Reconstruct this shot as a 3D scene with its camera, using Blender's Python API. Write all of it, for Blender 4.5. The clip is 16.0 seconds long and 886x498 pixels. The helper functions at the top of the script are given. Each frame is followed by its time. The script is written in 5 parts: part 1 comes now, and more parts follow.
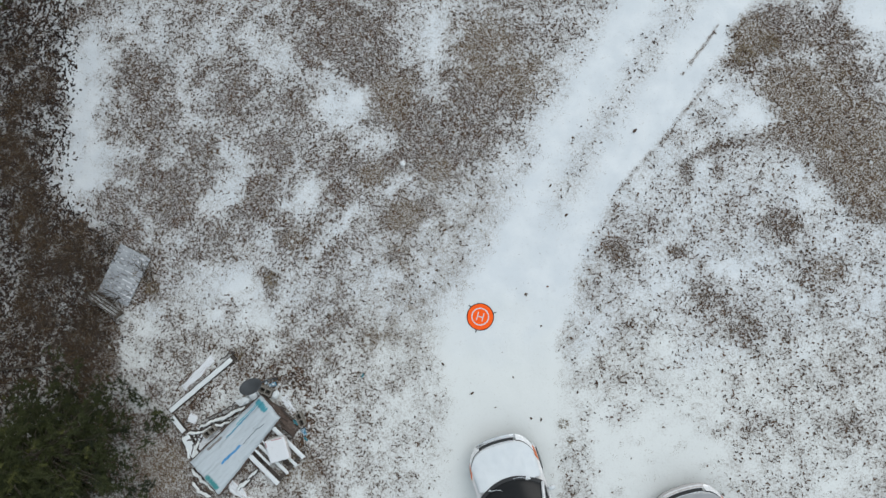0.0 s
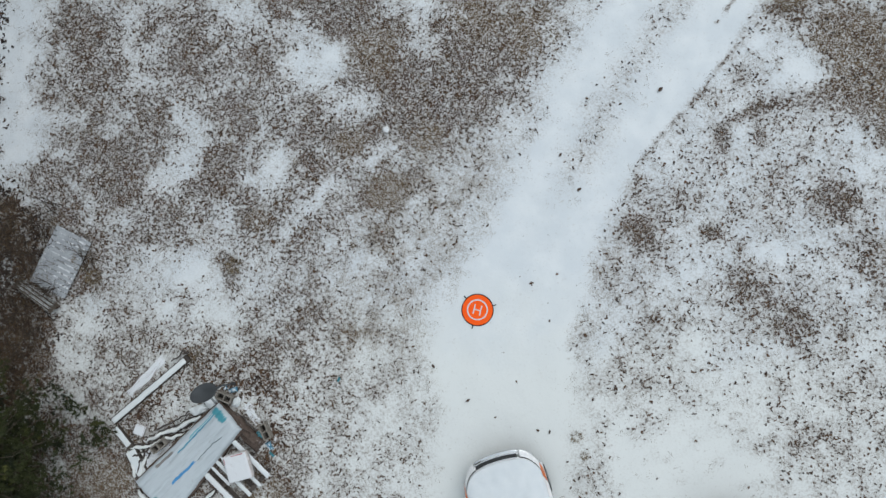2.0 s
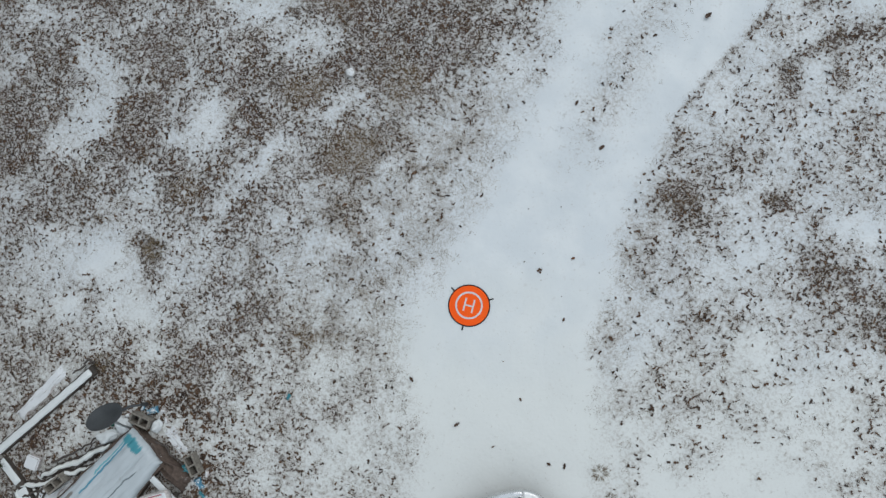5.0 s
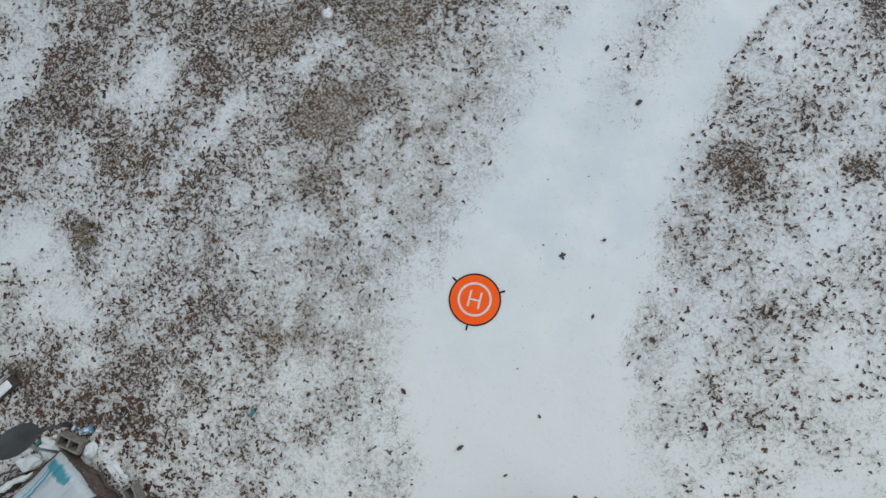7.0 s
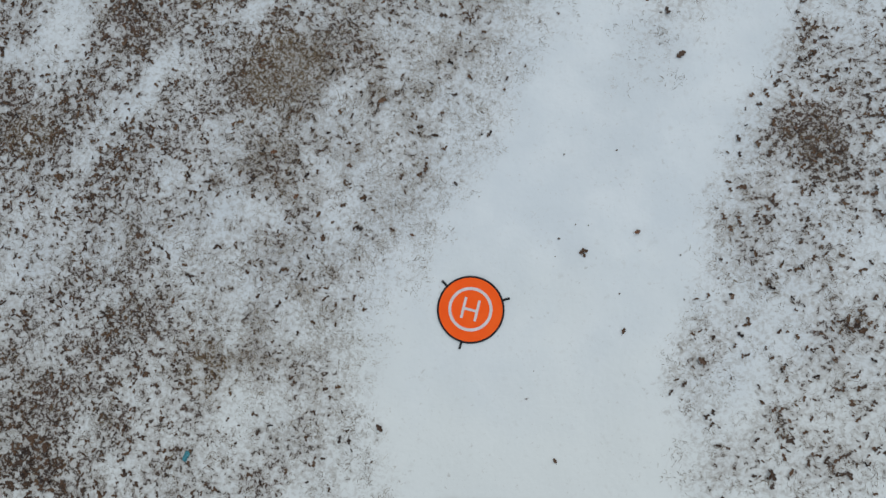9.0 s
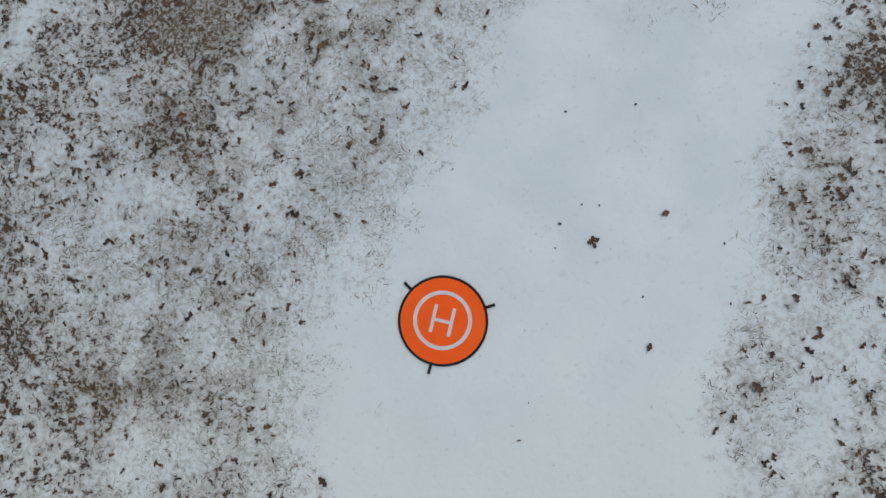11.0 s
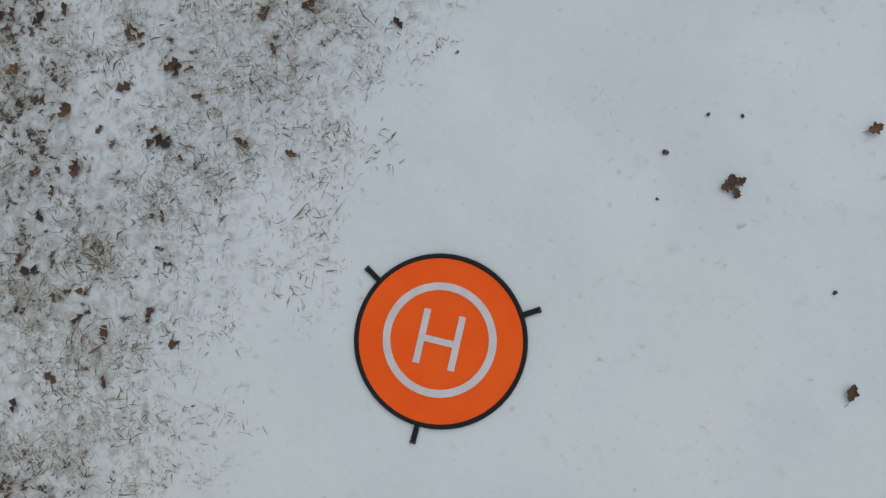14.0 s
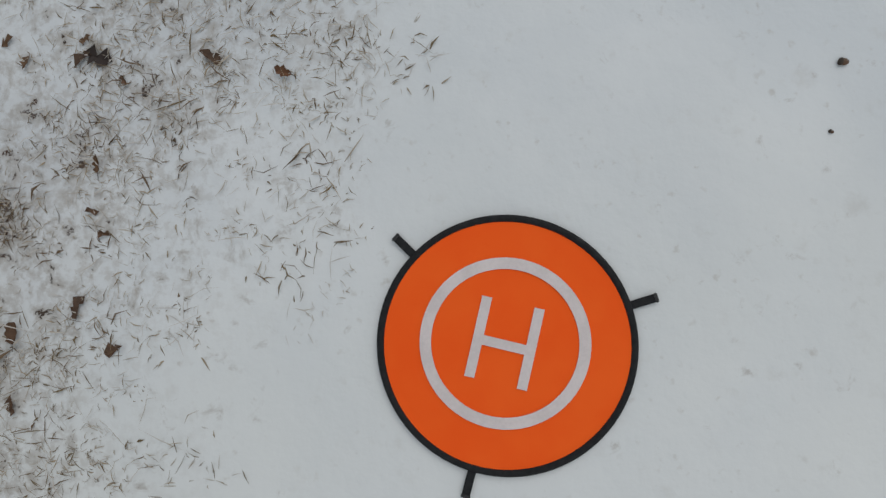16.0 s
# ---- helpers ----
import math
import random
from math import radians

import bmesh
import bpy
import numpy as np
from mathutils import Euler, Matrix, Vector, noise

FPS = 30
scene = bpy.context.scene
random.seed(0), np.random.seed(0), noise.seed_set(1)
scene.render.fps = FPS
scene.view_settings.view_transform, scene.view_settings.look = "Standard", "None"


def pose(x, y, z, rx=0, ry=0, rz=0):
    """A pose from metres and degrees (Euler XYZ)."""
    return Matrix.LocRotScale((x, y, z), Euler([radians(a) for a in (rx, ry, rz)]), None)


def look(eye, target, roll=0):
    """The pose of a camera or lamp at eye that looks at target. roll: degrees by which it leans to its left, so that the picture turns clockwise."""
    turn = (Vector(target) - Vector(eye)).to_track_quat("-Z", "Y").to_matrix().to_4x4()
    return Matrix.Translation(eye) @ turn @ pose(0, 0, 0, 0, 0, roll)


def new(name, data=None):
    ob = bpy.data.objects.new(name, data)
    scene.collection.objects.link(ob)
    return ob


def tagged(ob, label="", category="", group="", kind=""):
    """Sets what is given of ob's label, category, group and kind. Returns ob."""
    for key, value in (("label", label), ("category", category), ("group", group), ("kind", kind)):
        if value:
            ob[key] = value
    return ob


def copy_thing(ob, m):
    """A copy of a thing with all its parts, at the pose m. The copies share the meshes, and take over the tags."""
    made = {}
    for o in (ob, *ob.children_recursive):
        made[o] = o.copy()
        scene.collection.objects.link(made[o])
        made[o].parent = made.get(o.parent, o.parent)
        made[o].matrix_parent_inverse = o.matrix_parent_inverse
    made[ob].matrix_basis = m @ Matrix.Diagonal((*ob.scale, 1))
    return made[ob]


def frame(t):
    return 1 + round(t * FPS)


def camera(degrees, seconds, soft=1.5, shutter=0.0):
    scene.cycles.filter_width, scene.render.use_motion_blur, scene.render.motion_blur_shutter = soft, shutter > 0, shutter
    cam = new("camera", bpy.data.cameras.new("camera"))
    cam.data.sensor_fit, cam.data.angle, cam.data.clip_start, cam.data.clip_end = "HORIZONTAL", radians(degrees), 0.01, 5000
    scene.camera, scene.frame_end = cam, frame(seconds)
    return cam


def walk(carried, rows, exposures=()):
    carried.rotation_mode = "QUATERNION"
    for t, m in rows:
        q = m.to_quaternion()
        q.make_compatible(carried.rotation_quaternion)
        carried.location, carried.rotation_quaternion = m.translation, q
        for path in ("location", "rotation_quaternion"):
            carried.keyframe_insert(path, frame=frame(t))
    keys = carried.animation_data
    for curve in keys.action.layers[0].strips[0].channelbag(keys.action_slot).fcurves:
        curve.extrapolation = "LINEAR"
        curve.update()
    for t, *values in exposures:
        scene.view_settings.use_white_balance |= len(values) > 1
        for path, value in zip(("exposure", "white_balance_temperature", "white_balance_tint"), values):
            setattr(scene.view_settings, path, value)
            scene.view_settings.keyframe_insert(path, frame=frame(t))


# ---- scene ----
cam = camera(72.0, 16.0, 1.4)
# seconds, eye, tilts about x and y, heading
ROWS = [
    (0, 0.554, 0.827, 16.924, 3.59, 5.43, 1.49),
    (0.5, 0.610, 0.805, 16.195, 3.63, 5.45, 1.52),
    (1, 0.587, 0.717, 15.543, 3.64, 5.46, 1.48),
    (1.5, 0.597, 0.600, 14.888, 3.59, 5.47, 1.50),
    (2, 0.539, 0.547, 14.291, 3.57, 5.44, 1.46),
    (2.5, 0.528, 0.520, 13.695, 3.57, 5.48, 1.42),
    (3, 0.530, 0.542, 13.109, 3.57, 5.49, 1.40),
    (3.5, 0.556, 0.538, 12.537, 3.59, 5.51, 1.37),
    (4, 0.593, 0.482, 11.987, 3.60, 5.46, 1.35),
    (6.5, 0.439, 0.196, 9.298, 3.65, 5.46, 1.17),
    (7, 0.385, 0.181, 8.780, 3.62, 5.51, 1.09),
    (7.5, 0.357, 0.159, 8.266, 3.67, 5.58, 1.04),
    (8, 0.330, 0.182, 7.752, 3.63, 5.48, 1.03),
    (8.5, 0.317, 0.220, 7.277, 3.61, 5.44, 0.98),
    (9, 0.350, 0.259, 6.817, 3.54, 5.55, 0.81),
    (11.5, 0.500, 0.276, 4.646, 3.62, 5.53, -0.03),
    (12, 0.429, 0.257, 4.231, 3.60, 5.51, -0.03),
    (12.5, 0.390, 0.248, 3.830, 3.57, 5.44, -0.10),
    (13, 0.350, 0.229, 3.419, 3.55, 5.46, -0.22),
    (13.5, 0.316, 0.219, 3.030, 3.58, 5.46, -0.22),
    (14, 0.270, 0.225, 2.639, 3.66, 5.55, -0.21),
    (14.5, 0.227, 0.246, 2.241, 3.70, 5.44, -0.26),
    (15, 0.175, 0.268, 1.923, 3.58, 5.39, -0.35),
    (15.5, 0.098, 0.239, 1.840, 3.59, 5.43, -0.30),
    (16, -0.009, 0.165, 1.794, 3.56, 5.45, -0.34),
]

walk(cam, [(t, pose(x, y, z, rx, ry, rz)) for t, x, y, z, rx, ry, rz in ROWS],
     [(0, 0.39, 6480, 10), (4, 0.24, 6450, 10), (7, 0.15, 6450, 10), (9, 0.09, 6430, 10), (12.5, -0.11, 6420, 10), (13.6, -0.15, 6450, 10), (14.5, -0.17, 6600, 11.5), (15.1, -0.16, 6760, 12.5), (16, -0.16, 6850, 13)])

# ---- daylight: a white overcast sky ----
world = bpy.data.worlds.new("overcast_sky")
scene.world = world
world.use_nodes = True
wn, wl = world.node_tree.nodes, world.node_tree.links
sky = wn.new("ShaderNodeTexSky")
sky.sky_type, sky.sun_disc = "NISHITA", False
sky.sun_elevation, sky.sun_rotation = radians(42), radians(30)
grey = wn.new("ShaderNodeMix")
grey.data_type = "RGBA"
grey.inputs[0].default_value = 0.85
grey.inputs[7].default_value = (5.98, 6.55, 6.85, 1)
wl.new(sky.outputs[0], grey.inputs[6])
wl.new(grey.outputs[2], wn["Background"].inputs[0])
wn["Background"].inputs[1].default_value = 0.1
sun = new("sun", bpy.data.lights.new("sun", "SUN"))
sun.data.energy, sun.data.angle, sun.data.color = 0.7, radians(40), (1, 0.97, 0.93)
sun.matrix_world = look((6, 9, 13), (0, 0, 0))


# ---- materials ----
class Nodes:
    """A small helper to write node materials."""

    def __init__(self, name, rough=0.8, metal=0.0, spec=0.5):
        self.m = bpy.data.materials.new(name)
        self.m.use_nodes = True
        self.t = self.m.node_tree
        self.b = self.t.nodes["Principled BSDF"]
        self.b.inputs["Roughness"].default_value = rough
        self.b.inputs["Metallic"].default_value = metal
        self.b.inputs["Specular IOR Level"].default_value = spec
        self.co = self.t.nodes.new("ShaderNodeTexCoord")

    def put(self, socket, value):
        if hasattr(value, "links"):
            self.t.links.new(value, socket)
        elif isinstance(value, tuple) and len(value) == 3 and socket.type == "RGBA":
            socket.default_value = (*value, 1)
        else:
            socket.default_value = value

    def noise(self, scale, detail=3, rough=0.55, of="Object", distort=0.0):
        n = self.t.nodes.new("ShaderNodeTexNoise")
        n.inputs["Scale"].default_value, n.inputs["Detail"].default_value = scale, detail
        n.inputs["Roughness"].default_value, n.inputs["Distortion"].default_value = rough, distort
        self.t.links.new(self.co.outputs[of] if isinstance(of, str) else of, n.inputs["Vector"])
        return n.outputs[0]

    def math(self, op, a, b=0.0, c=0.0):
        n = self.t.nodes.new("ShaderNodeMath")
        n.operation = op
        for s, v in zip(n.inputs, (a, b, c)):
            self.put(s, v)
        return n.outputs[0]

    def step(self, v, lo, hi, a=0.0, b=1.0):
        n = self.t.nodes.new("ShaderNodeMapRange")
        n.interpolation_type = "SMOOTHSTEP"
        for s, x in zip(n.inputs, (v, lo, hi, a, b)):
            self.put(s, x)
        return n.outputs[0]

    def mix(self, f, a, b):
        n = self.t.nodes.new("ShaderNodeMix")
        n.data_type = "RGBA"
        self.put(n.inputs[0], f), self.put(n.inputs[6], a), self.put(n.inputs[7], b)
        return n.outputs[2]

    def stretched(self, x, y, z, detail=4, rough=0.6):
        n = self.t.nodes.new("ShaderNodeMapping")
        n.inputs["Scale"].default_value = (x, y, z)
        self.t.links.new(self.co.outputs["Object"], n.inputs["Vector"])
        return self.noise(1.0, detail, rough, n.outputs[0])

    def attr(self, name):
        n = self.t.nodes.new("ShaderNodeAttribute")
        n.attribute_name = name
        return n.outputs["Fac"]

    def axis(self, i, of="Object"):
        n = self.t.nodes.new("ShaderNodeSeparateXYZ")
        self.t.links.new(self.co.outputs[of], n.inputs[0])
        return n.outputs[i]

    def up(self):
        n = self.t.nodes.new("ShaderNodeSeparateXYZ")
        g = self.t.nodes.new("ShaderNodeNewGeometry")
        self.t.links.new(g.outputs["Normal"], n.inputs[0])
        return n.outputs[2]

    def color(self, v):
        self.put(self.b.inputs["Base Color"], v)
        return self

    def rough(self, v):
        self.put(self.b.inputs["Roughness"], v)
        return self

    def bump(self, h, strength=0.5, dist=0.01):
        n = self.t.nodes.new("ShaderNodeBump")
        n.inputs["Strength"].default_value, n.inputs["Distance"].default_value = strength, dist
        self.t.links.new(h, n.inputs["Height"])
        self.t.links.new(n.outputs[0], self.b.inputs["Normal"])
        return self


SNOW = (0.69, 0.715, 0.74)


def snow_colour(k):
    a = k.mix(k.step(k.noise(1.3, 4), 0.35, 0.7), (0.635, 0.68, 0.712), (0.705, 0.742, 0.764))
    # lens colour shading put into the snow: bluish north, greenish-white south
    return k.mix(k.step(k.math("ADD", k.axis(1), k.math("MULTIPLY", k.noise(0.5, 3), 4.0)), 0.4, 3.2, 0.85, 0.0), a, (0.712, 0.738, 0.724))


def make_snow():
    k = Nodes("snow", 0.75, 0, 0.25)
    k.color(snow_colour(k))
    return k.bump(k.noise(30, 5, 0.6), 0.35, 0.02).m


def make_ground():
    k = Nodes("snowy_dead_grass", 0.85, 0, 0.2)
    c, o = k.attr("cover"), k.attr("olive")
    fine = k.noise(13, 6, 0.66, distort=0.4)
    mid = k.noise(4.5, 3, 0.6)
    n = k.math("ADD", k.math("MULTIPLY", k.math("SUBTRACT", fine, 0.5), 1.9), k.math("MULTIPLY", k.math("SUBTRACT", mid, 0.5), 0.6))
    n = k.math("ADD", n, k.math("MULTIPLY", k.math("SUBTRACT", k.math("ADD", c, k.math("MULTIPLY", o, 0.10)), 0.735), 0.74))
    bare = k.step(n, 0.0, 0.07, 0.0, 0.97)
    flecks = k.step(k.noise(29, 4, 0.65), 0.46, 0.57, 1.0, 0.12)
    bare = k.math("MULTIPLY", bare, flecks)
    thin = k.step(n, -0.30, 0.03, 0.0, 0.52)
    tone = k.noise(1.7, 4, 0.6)
    earth = k.mix(k.step(tone, 0.38, 0.62), (0.070, 0.038, 0.028), (0.060, 0.041, 0.031))
    earth = k.mix(k.step(o, 0.15, 0.8), earth, (0.125, 0.082, 0.042))
    earth = k.mix(k.step(k.noise(48, 4, 0.7), 0.52, 0.74), earth, (0.17, 0.13, 0.095))
    earth = k.mix(k.step(k.noise(33, 4, 0.7), 0.50, 0.66), earth, (0.028, 0.022, 0.020))
    smudge = k.step(k.noise(8.5, 4, 0.6), 0.58, 0.80, 0.0, 0.26)
    spots = k.step(k.noise(24, 3, 0.5), 0.62, 0.78, 0.0, 0.48)
    smudge = k.math("MAXIMUM", smudge, k.math("MULTIPLY", spots, k.step(k.noise(2.2, 3), 0.36, 0.58)))
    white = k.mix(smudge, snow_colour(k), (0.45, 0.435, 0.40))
    white = k.mix(k.step(c, 0.06, 0.85, 0.0, 0.40), white, (0.40, 0.41, 0.43))
    veil = k.math("MULTIPLY", k.step(k.noise(21, 5, 0.65), 0.46, 0.64, 0.0, 0.42), k.step(c, 0.03, 0.40))
    white = k.mix(veil, white, (0.365, 0.338, 0.305))
    col = k.mix(thin, white, (0.325, 0.298, 0.264))
    k.color(k.mix(bare, col, earth))
    h = k.math("SUBTRACT", k.math("MULTIPLY", k.noise(14, 5, 0.5), 0.35), k.math("MULTIPLY", bare, 0.5))
    return k.bump(h, 0.4, 0.03).m


def make_blade():
    k = Nodes("dead_grass_blade", 0.85, 0, 0.2)
    t = k.attr("tone")
    a = k.mix(k.step(t, 0.0, 0.45), (0.084, 0.063, 0.046), (0.155, 0.107, 0.068))
    a = k.mix(k.step(t, 0.45, 0.75), a, (0.175, 0.134, 0.080))
    a = k.mix(k.step(t, 0.85, 1.0), a, (0.34, 0.28, 0.20))
    k.color(k.mix(k.step(t, 1.0, 1.6), a, (0.52, 0.50, 0.475)))
    return k.m


def make_leaf():
    k = Nodes("dead_oak_leaf", 0.7, 0, 0.35)
    t = k.attr("tone")
    a = k.mix(k.step(t, 0.0, 0.5), (0.066, 0.041, 0.029), (0.118, 0.066, 0.039))
    # below zero nearly black: dark scraps, and shade put into brush leaves
    a = k.mix(k.step(t, -0.4, 0.05), (0.026, 0.019, 0.018), a)
    a = k.mix(k.step(t, 0.5, 0.75), a, (0.135, 0.078, 0.043))
    a = k.mix(k.step(t, 0.80, 0.97), a, (0.18, 0.080, 0.040))
    k.color(k.mix(k.step(k.noise(90, 3), 0.4, 0.7, 0, 0.5), a, (0.040, 0.028, 0.022)))
    return k.m


def make_plain(name, col, rough=0.6, metal=0.0, var=0.25, scale=8, bump=0.2, dist=0.004):
    k = Nodes(name, rough, metal)
    dark = tuple(v * (1 - var) for v in col)
    lite = tuple(min(v * (1 + var * 0.6), 0.95) for v in col)
    n = k.math("ADD", k.math("MULTIPLY", k.noise(scale, 4), 0.6), k.math("MULTIPLY", k.noise(scale * 9, 4), 0.4))
    k.color(k.mix(k.step(n, 0.36, 0.64), dark, lite))
    k.rough(k.step(k.noise(scale * 2, 3), 0.3, 0.7, max(rough - 0.1, 0), min(rough + 0.12, 1)))
    return k.bump(k.noise(scale * 12, 4), bump, dist).m


def make_dusted(name, col, amount=0.5, rough=0.75, scale=9, metal=0.0, steep=(0.66, 0.86)):
    """A surface on which snow lies wherever it faces upwards; amount: how much of that is white."""
    k = Nodes(name, rough, metal, 0.3)
    dark = tuple(v * 0.65 for v in col)
    base = k.mix(k.step(k.noise(scale * 3, 4), 0.35, 0.65), dark, col)
    n = k.math("ADD", k.math("MULTIPLY", k.noise(scale, 4, 0.6), 0.65), k.math("MULTIPLY", k.noise(scale * 6, 3), 0.35))
    lies = k.math("MULTIPLY", k.step(n, 0.68 - 0.4 * amount, 0.76 - 0.4 * amount), k.step(k.up(), *steep))
    k.color(k.mix(lies, base, SNOW))
    return k.bump(k.math("ADD", lies, k.noise(scale * 8, 4)), 0.4, 0.008).m


def make_striped_tarp():
    """Snow-covered tarpaulin; blue and teal stripes show where the snow has slid off."""
    k = Nodes("striped_tarpaulin", 0.55, 0, 0.4)
    x, y = k.axis(0), k.axis(1)
    col = k.mix(k.step(k.stretched(16, 1.6, 4), 0.46, 0.72, 0, 0.45), (0.49, 0.545, 0.58), (0.36, 0.41, 0.44))
    col = k.mix(k.step(k.noise(5, 5, 0.7), 0.58, 0.76, 0, 0.45), col, (0.33, 0.34, 0.34))
    wob = k.math("MULTIPLY", k.math("SUBTRACT", k.noise(2.2, 4), 0.5), 0.18)
    tear = k.stretched(22, 3.0, 5, 5, 0.65)
    for x0, w, y0, y1, tint in ((-0.375, 0.024, -0.15, 1.25, (0.08, 0.27, 0.38)), (-0.425, 0.018, 0.3, 1.2, (0.14, 0.40, 0.46)), (-0.47, 0.05, -0.75, -0.15, (0.22, 0.21, 0.20)),
                                (0.07, 0.05, -0.72, 0.12, (0.05, 0.24, 0.50)), (0.10, 0.018, 0.1, 1.0, (0.16, 0.19, 0.21)),
                                (-0.30, 0.26, 1.12, 1.36, (0.06, 0.28, 0.34)), (0.25, 0.35, -1.35, -1.12, (0.05, 0.24, 0.25))):
        d = k.math("ABSOLUTE", k.math("SUBTRACT", k.math("ADD", x, wob), x0))
        inside = k.math("MULTIPLY", k.step(d, w * 0.5, w * 1.15, 1, 0), k.math("MULTIPLY", k.step(y, y0 - 0.12, y0 + 0.12), k.step(y, y1 - 0.12, y1 + 0.12, 1, 0)))
        shown = k.step(k.math("MULTIPLY", inside, k.math("ADD", tear, 0.16)), 0.36, 0.60)
        col = k.mix(shown, col, tint)
    k.color(col)
    return k.bump(k.noise(14, 5, 0.6), 0.4, 0.02).m


def make_orange_cloth():
    k = Nodes("orange_nylon", 0.8, 0, 0.15)
    k.color(k.mix(k.step(k.noise(5, 4), 0.3, 0.7), (0.97, 0.108, 0.012), (0.99, 0.128, 0.016)))
    w = k.t.nodes.new("ShaderNodeTexWave")
    w.inputs["Scale"].default_value = 170
    k.t.links.new(k.co.outputs["Object"], w.inputs["Vector"])
    h = k.math("ADD", k.math("MULTIPLY", w.outputs["Fac"], 0.3), k.math("MULTIPLY", k.noise(9, 3), 1.5))
    return k.bump(h, 0.25, 0.003).m


def make_glass(name, col, rough=0.04):
    k = Nodes(name, rough, 0, 0.22)
    k.color(k.mix(k.step(k.noise(9, 4), 0.5, 0.8), col, tuple(v * 1.5 for v in col)))
    return k.m


def make_paint(name, col):
    k = Nodes(name, 0.35, 0.1, 0.5)
    k.b.inputs["Coat Weight"].default_value = 0.5
    k.color(k.mix(k.step(k.noise(6, 5), 0.45, 0.75, 0, 0.5), col, tuple(v * 0.75 for v in col)))
    return k.m


def make_needles():
    k = Nodes("conifer_needles", 0.65, 0, 0.3)
    t = k.attr("tone")
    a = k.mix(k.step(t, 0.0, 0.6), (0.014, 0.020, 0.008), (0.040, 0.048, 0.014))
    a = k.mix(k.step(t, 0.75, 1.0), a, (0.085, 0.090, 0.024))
    k.color(k.mix(k.step(t, 1.1, 1.25), a, SNOW))
    return k.m


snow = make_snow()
ground_mat = make_ground()
blade_mat, leaf_mat, needle_mat = make_blade(), make_leaf(), make_needles()
orange, white_print = make_orange_cloth(), make_plain("white_print", (0.66, 0.60, 0.60), 0.7, 0, 0.08, 12, 0.15)
black_web = make_plain("black_webbing", (0.008, 0.009, 0.011), 0.9, 0, 0.3, 30)
wood_dusted = make_dusted("weathered_timber_with_snow", (0.15, 0.125, 0.10), 0.95)
slat_dusted = make_dusted("pallet_slat_with_snow", (0.20, 0.17, 0.14), 0.88)
wood_bare = make_plain("weathered_timber", (0.070, 0.058, 0.050), 0.85, 0, 0.45, 6, 0.5)
block_mat = make_dusted("grey_concrete_block", (0.27, 0.25, 0.22), 0.12, 0.9)
dark_hole = make_plain("dark_brown_cell_floor", (0.05, 0.042, 0.036), 0.9, 0, 0.4)
tarp_mat = make_striped_tarp()
brown_cloth = make_dusted("wet_brown_cloth", (0.115, 0.085, 0.070), 0.22, 0.8, 6)
teal_plastic = make_dusted("teal_plastic", (0.06, 0.27, 0.33), 0.35, 0.4, 12)
blue_plastic = make_dusted("blue_plastic", (0.12, 0.31, 0.45), 0.68, 0.4, 16)
white_plastic = make_dusted("white_plastic_with_snow", (0.62, 0.58, 0.57), 0.9, 0.5, 6)
red_plastic = make_plain("faded_red_plastic", (0.42, 0.13, 0.14), 0.6)
dish_mat = make_plain("dark_grey_dish_enamel", (0.060, 0.066, 0.072), 0.45, 0.2, 0.2, 5)
zinc = make_plain("galvanised_steel", (0.42, 0.43, 0.44), 0.45, 0.7, 0.25, 6)
rust_zinc = make_dusted("dull_galvanised_steel", (0.26, 0.265, 0.27), 0.5, 0.6, 5, 0.2)
bark = make_plain("grey_brown_bark", (0.085, 0.068, 0.052), 0.9, 0, 0.5, 14, 0.6, 0.01)
twig_mat = make_plain("bare_twig", (0.060, 0.045, 0.035), 0.85, 0, 0.4, 20)
acorn_mat = make_plain("brown_acorn_shell", (0.115, 0.062, 0.034), 0.5, 0, 0.4, 30)
stone_mat = make_dusted("pale_stone", (0.55, 0.54, 0.52), 0.75, 0.85, 8)
white_paint, grey_paint = make_paint("white_car_paint", (0.72, 0.73, 0.74)), make_paint("grey_car_paint", (0.30, 0.31, 0.32))
chrome = make_plain("chrome", (0.75, 0.76, 0.78), 0.12, 1.0, 0.1, 6, 0.05)
lamp_glass = make_plain("headlamp_reflector", (0.90, 0.91, 0.93), 0.16, 0.3, 0.12, 20, 0.1)
amber = make_plain("amber_lens", (0.62, 0.16, 0.05), 0.25, 0, 0.15, 10, 0.05)
black_plastic = make_plain("black_plastic", (0.022, 0.023, 0.025), 0.55, 0, 0.3, 12)
dark_glass = make_glass("dark_windscreen", (0.008, 0.009, 0.010), 0.22)
# snow film with lowered albedo, standing in for dimmer light at the sheets
film_mat = make_plain("thin_dimmed_snow", (0.36, 0.385, 0.41), 0.7, 0, 0.2, 4, 0.3, 0.01)
rubber = make_plain("tyre_rubber", (0.025, 0.025, 0.025), 0.85, 0, 0.3, 20)


# ---- mesh helpers ----
def mesh_of(name, bm, mat, smooth=False):
    me = bpy.data.meshes.new(name)
    bmesh.ops.recalc_face_normals(bm, faces=bm.faces)
    bm.to_mesh(me)
    bm.free()
    me.materials.append(mat)
    if smooth:
        for p in me.polygons:
            p.use_smooth = True
    return me


def part(name, bm, mat, parent, label="", smooth=False):
    ob = new(name, mesh_of(name, bm, mat, smooth))
    ob.parent = parent
    return tagged(ob, label)


def thing(name, m, label, category, group=""):
    ob = new(name)
    ob.empty_display_size = 0.1
    ob.matrix_world = m
    return tagged(ob, label, category, group)


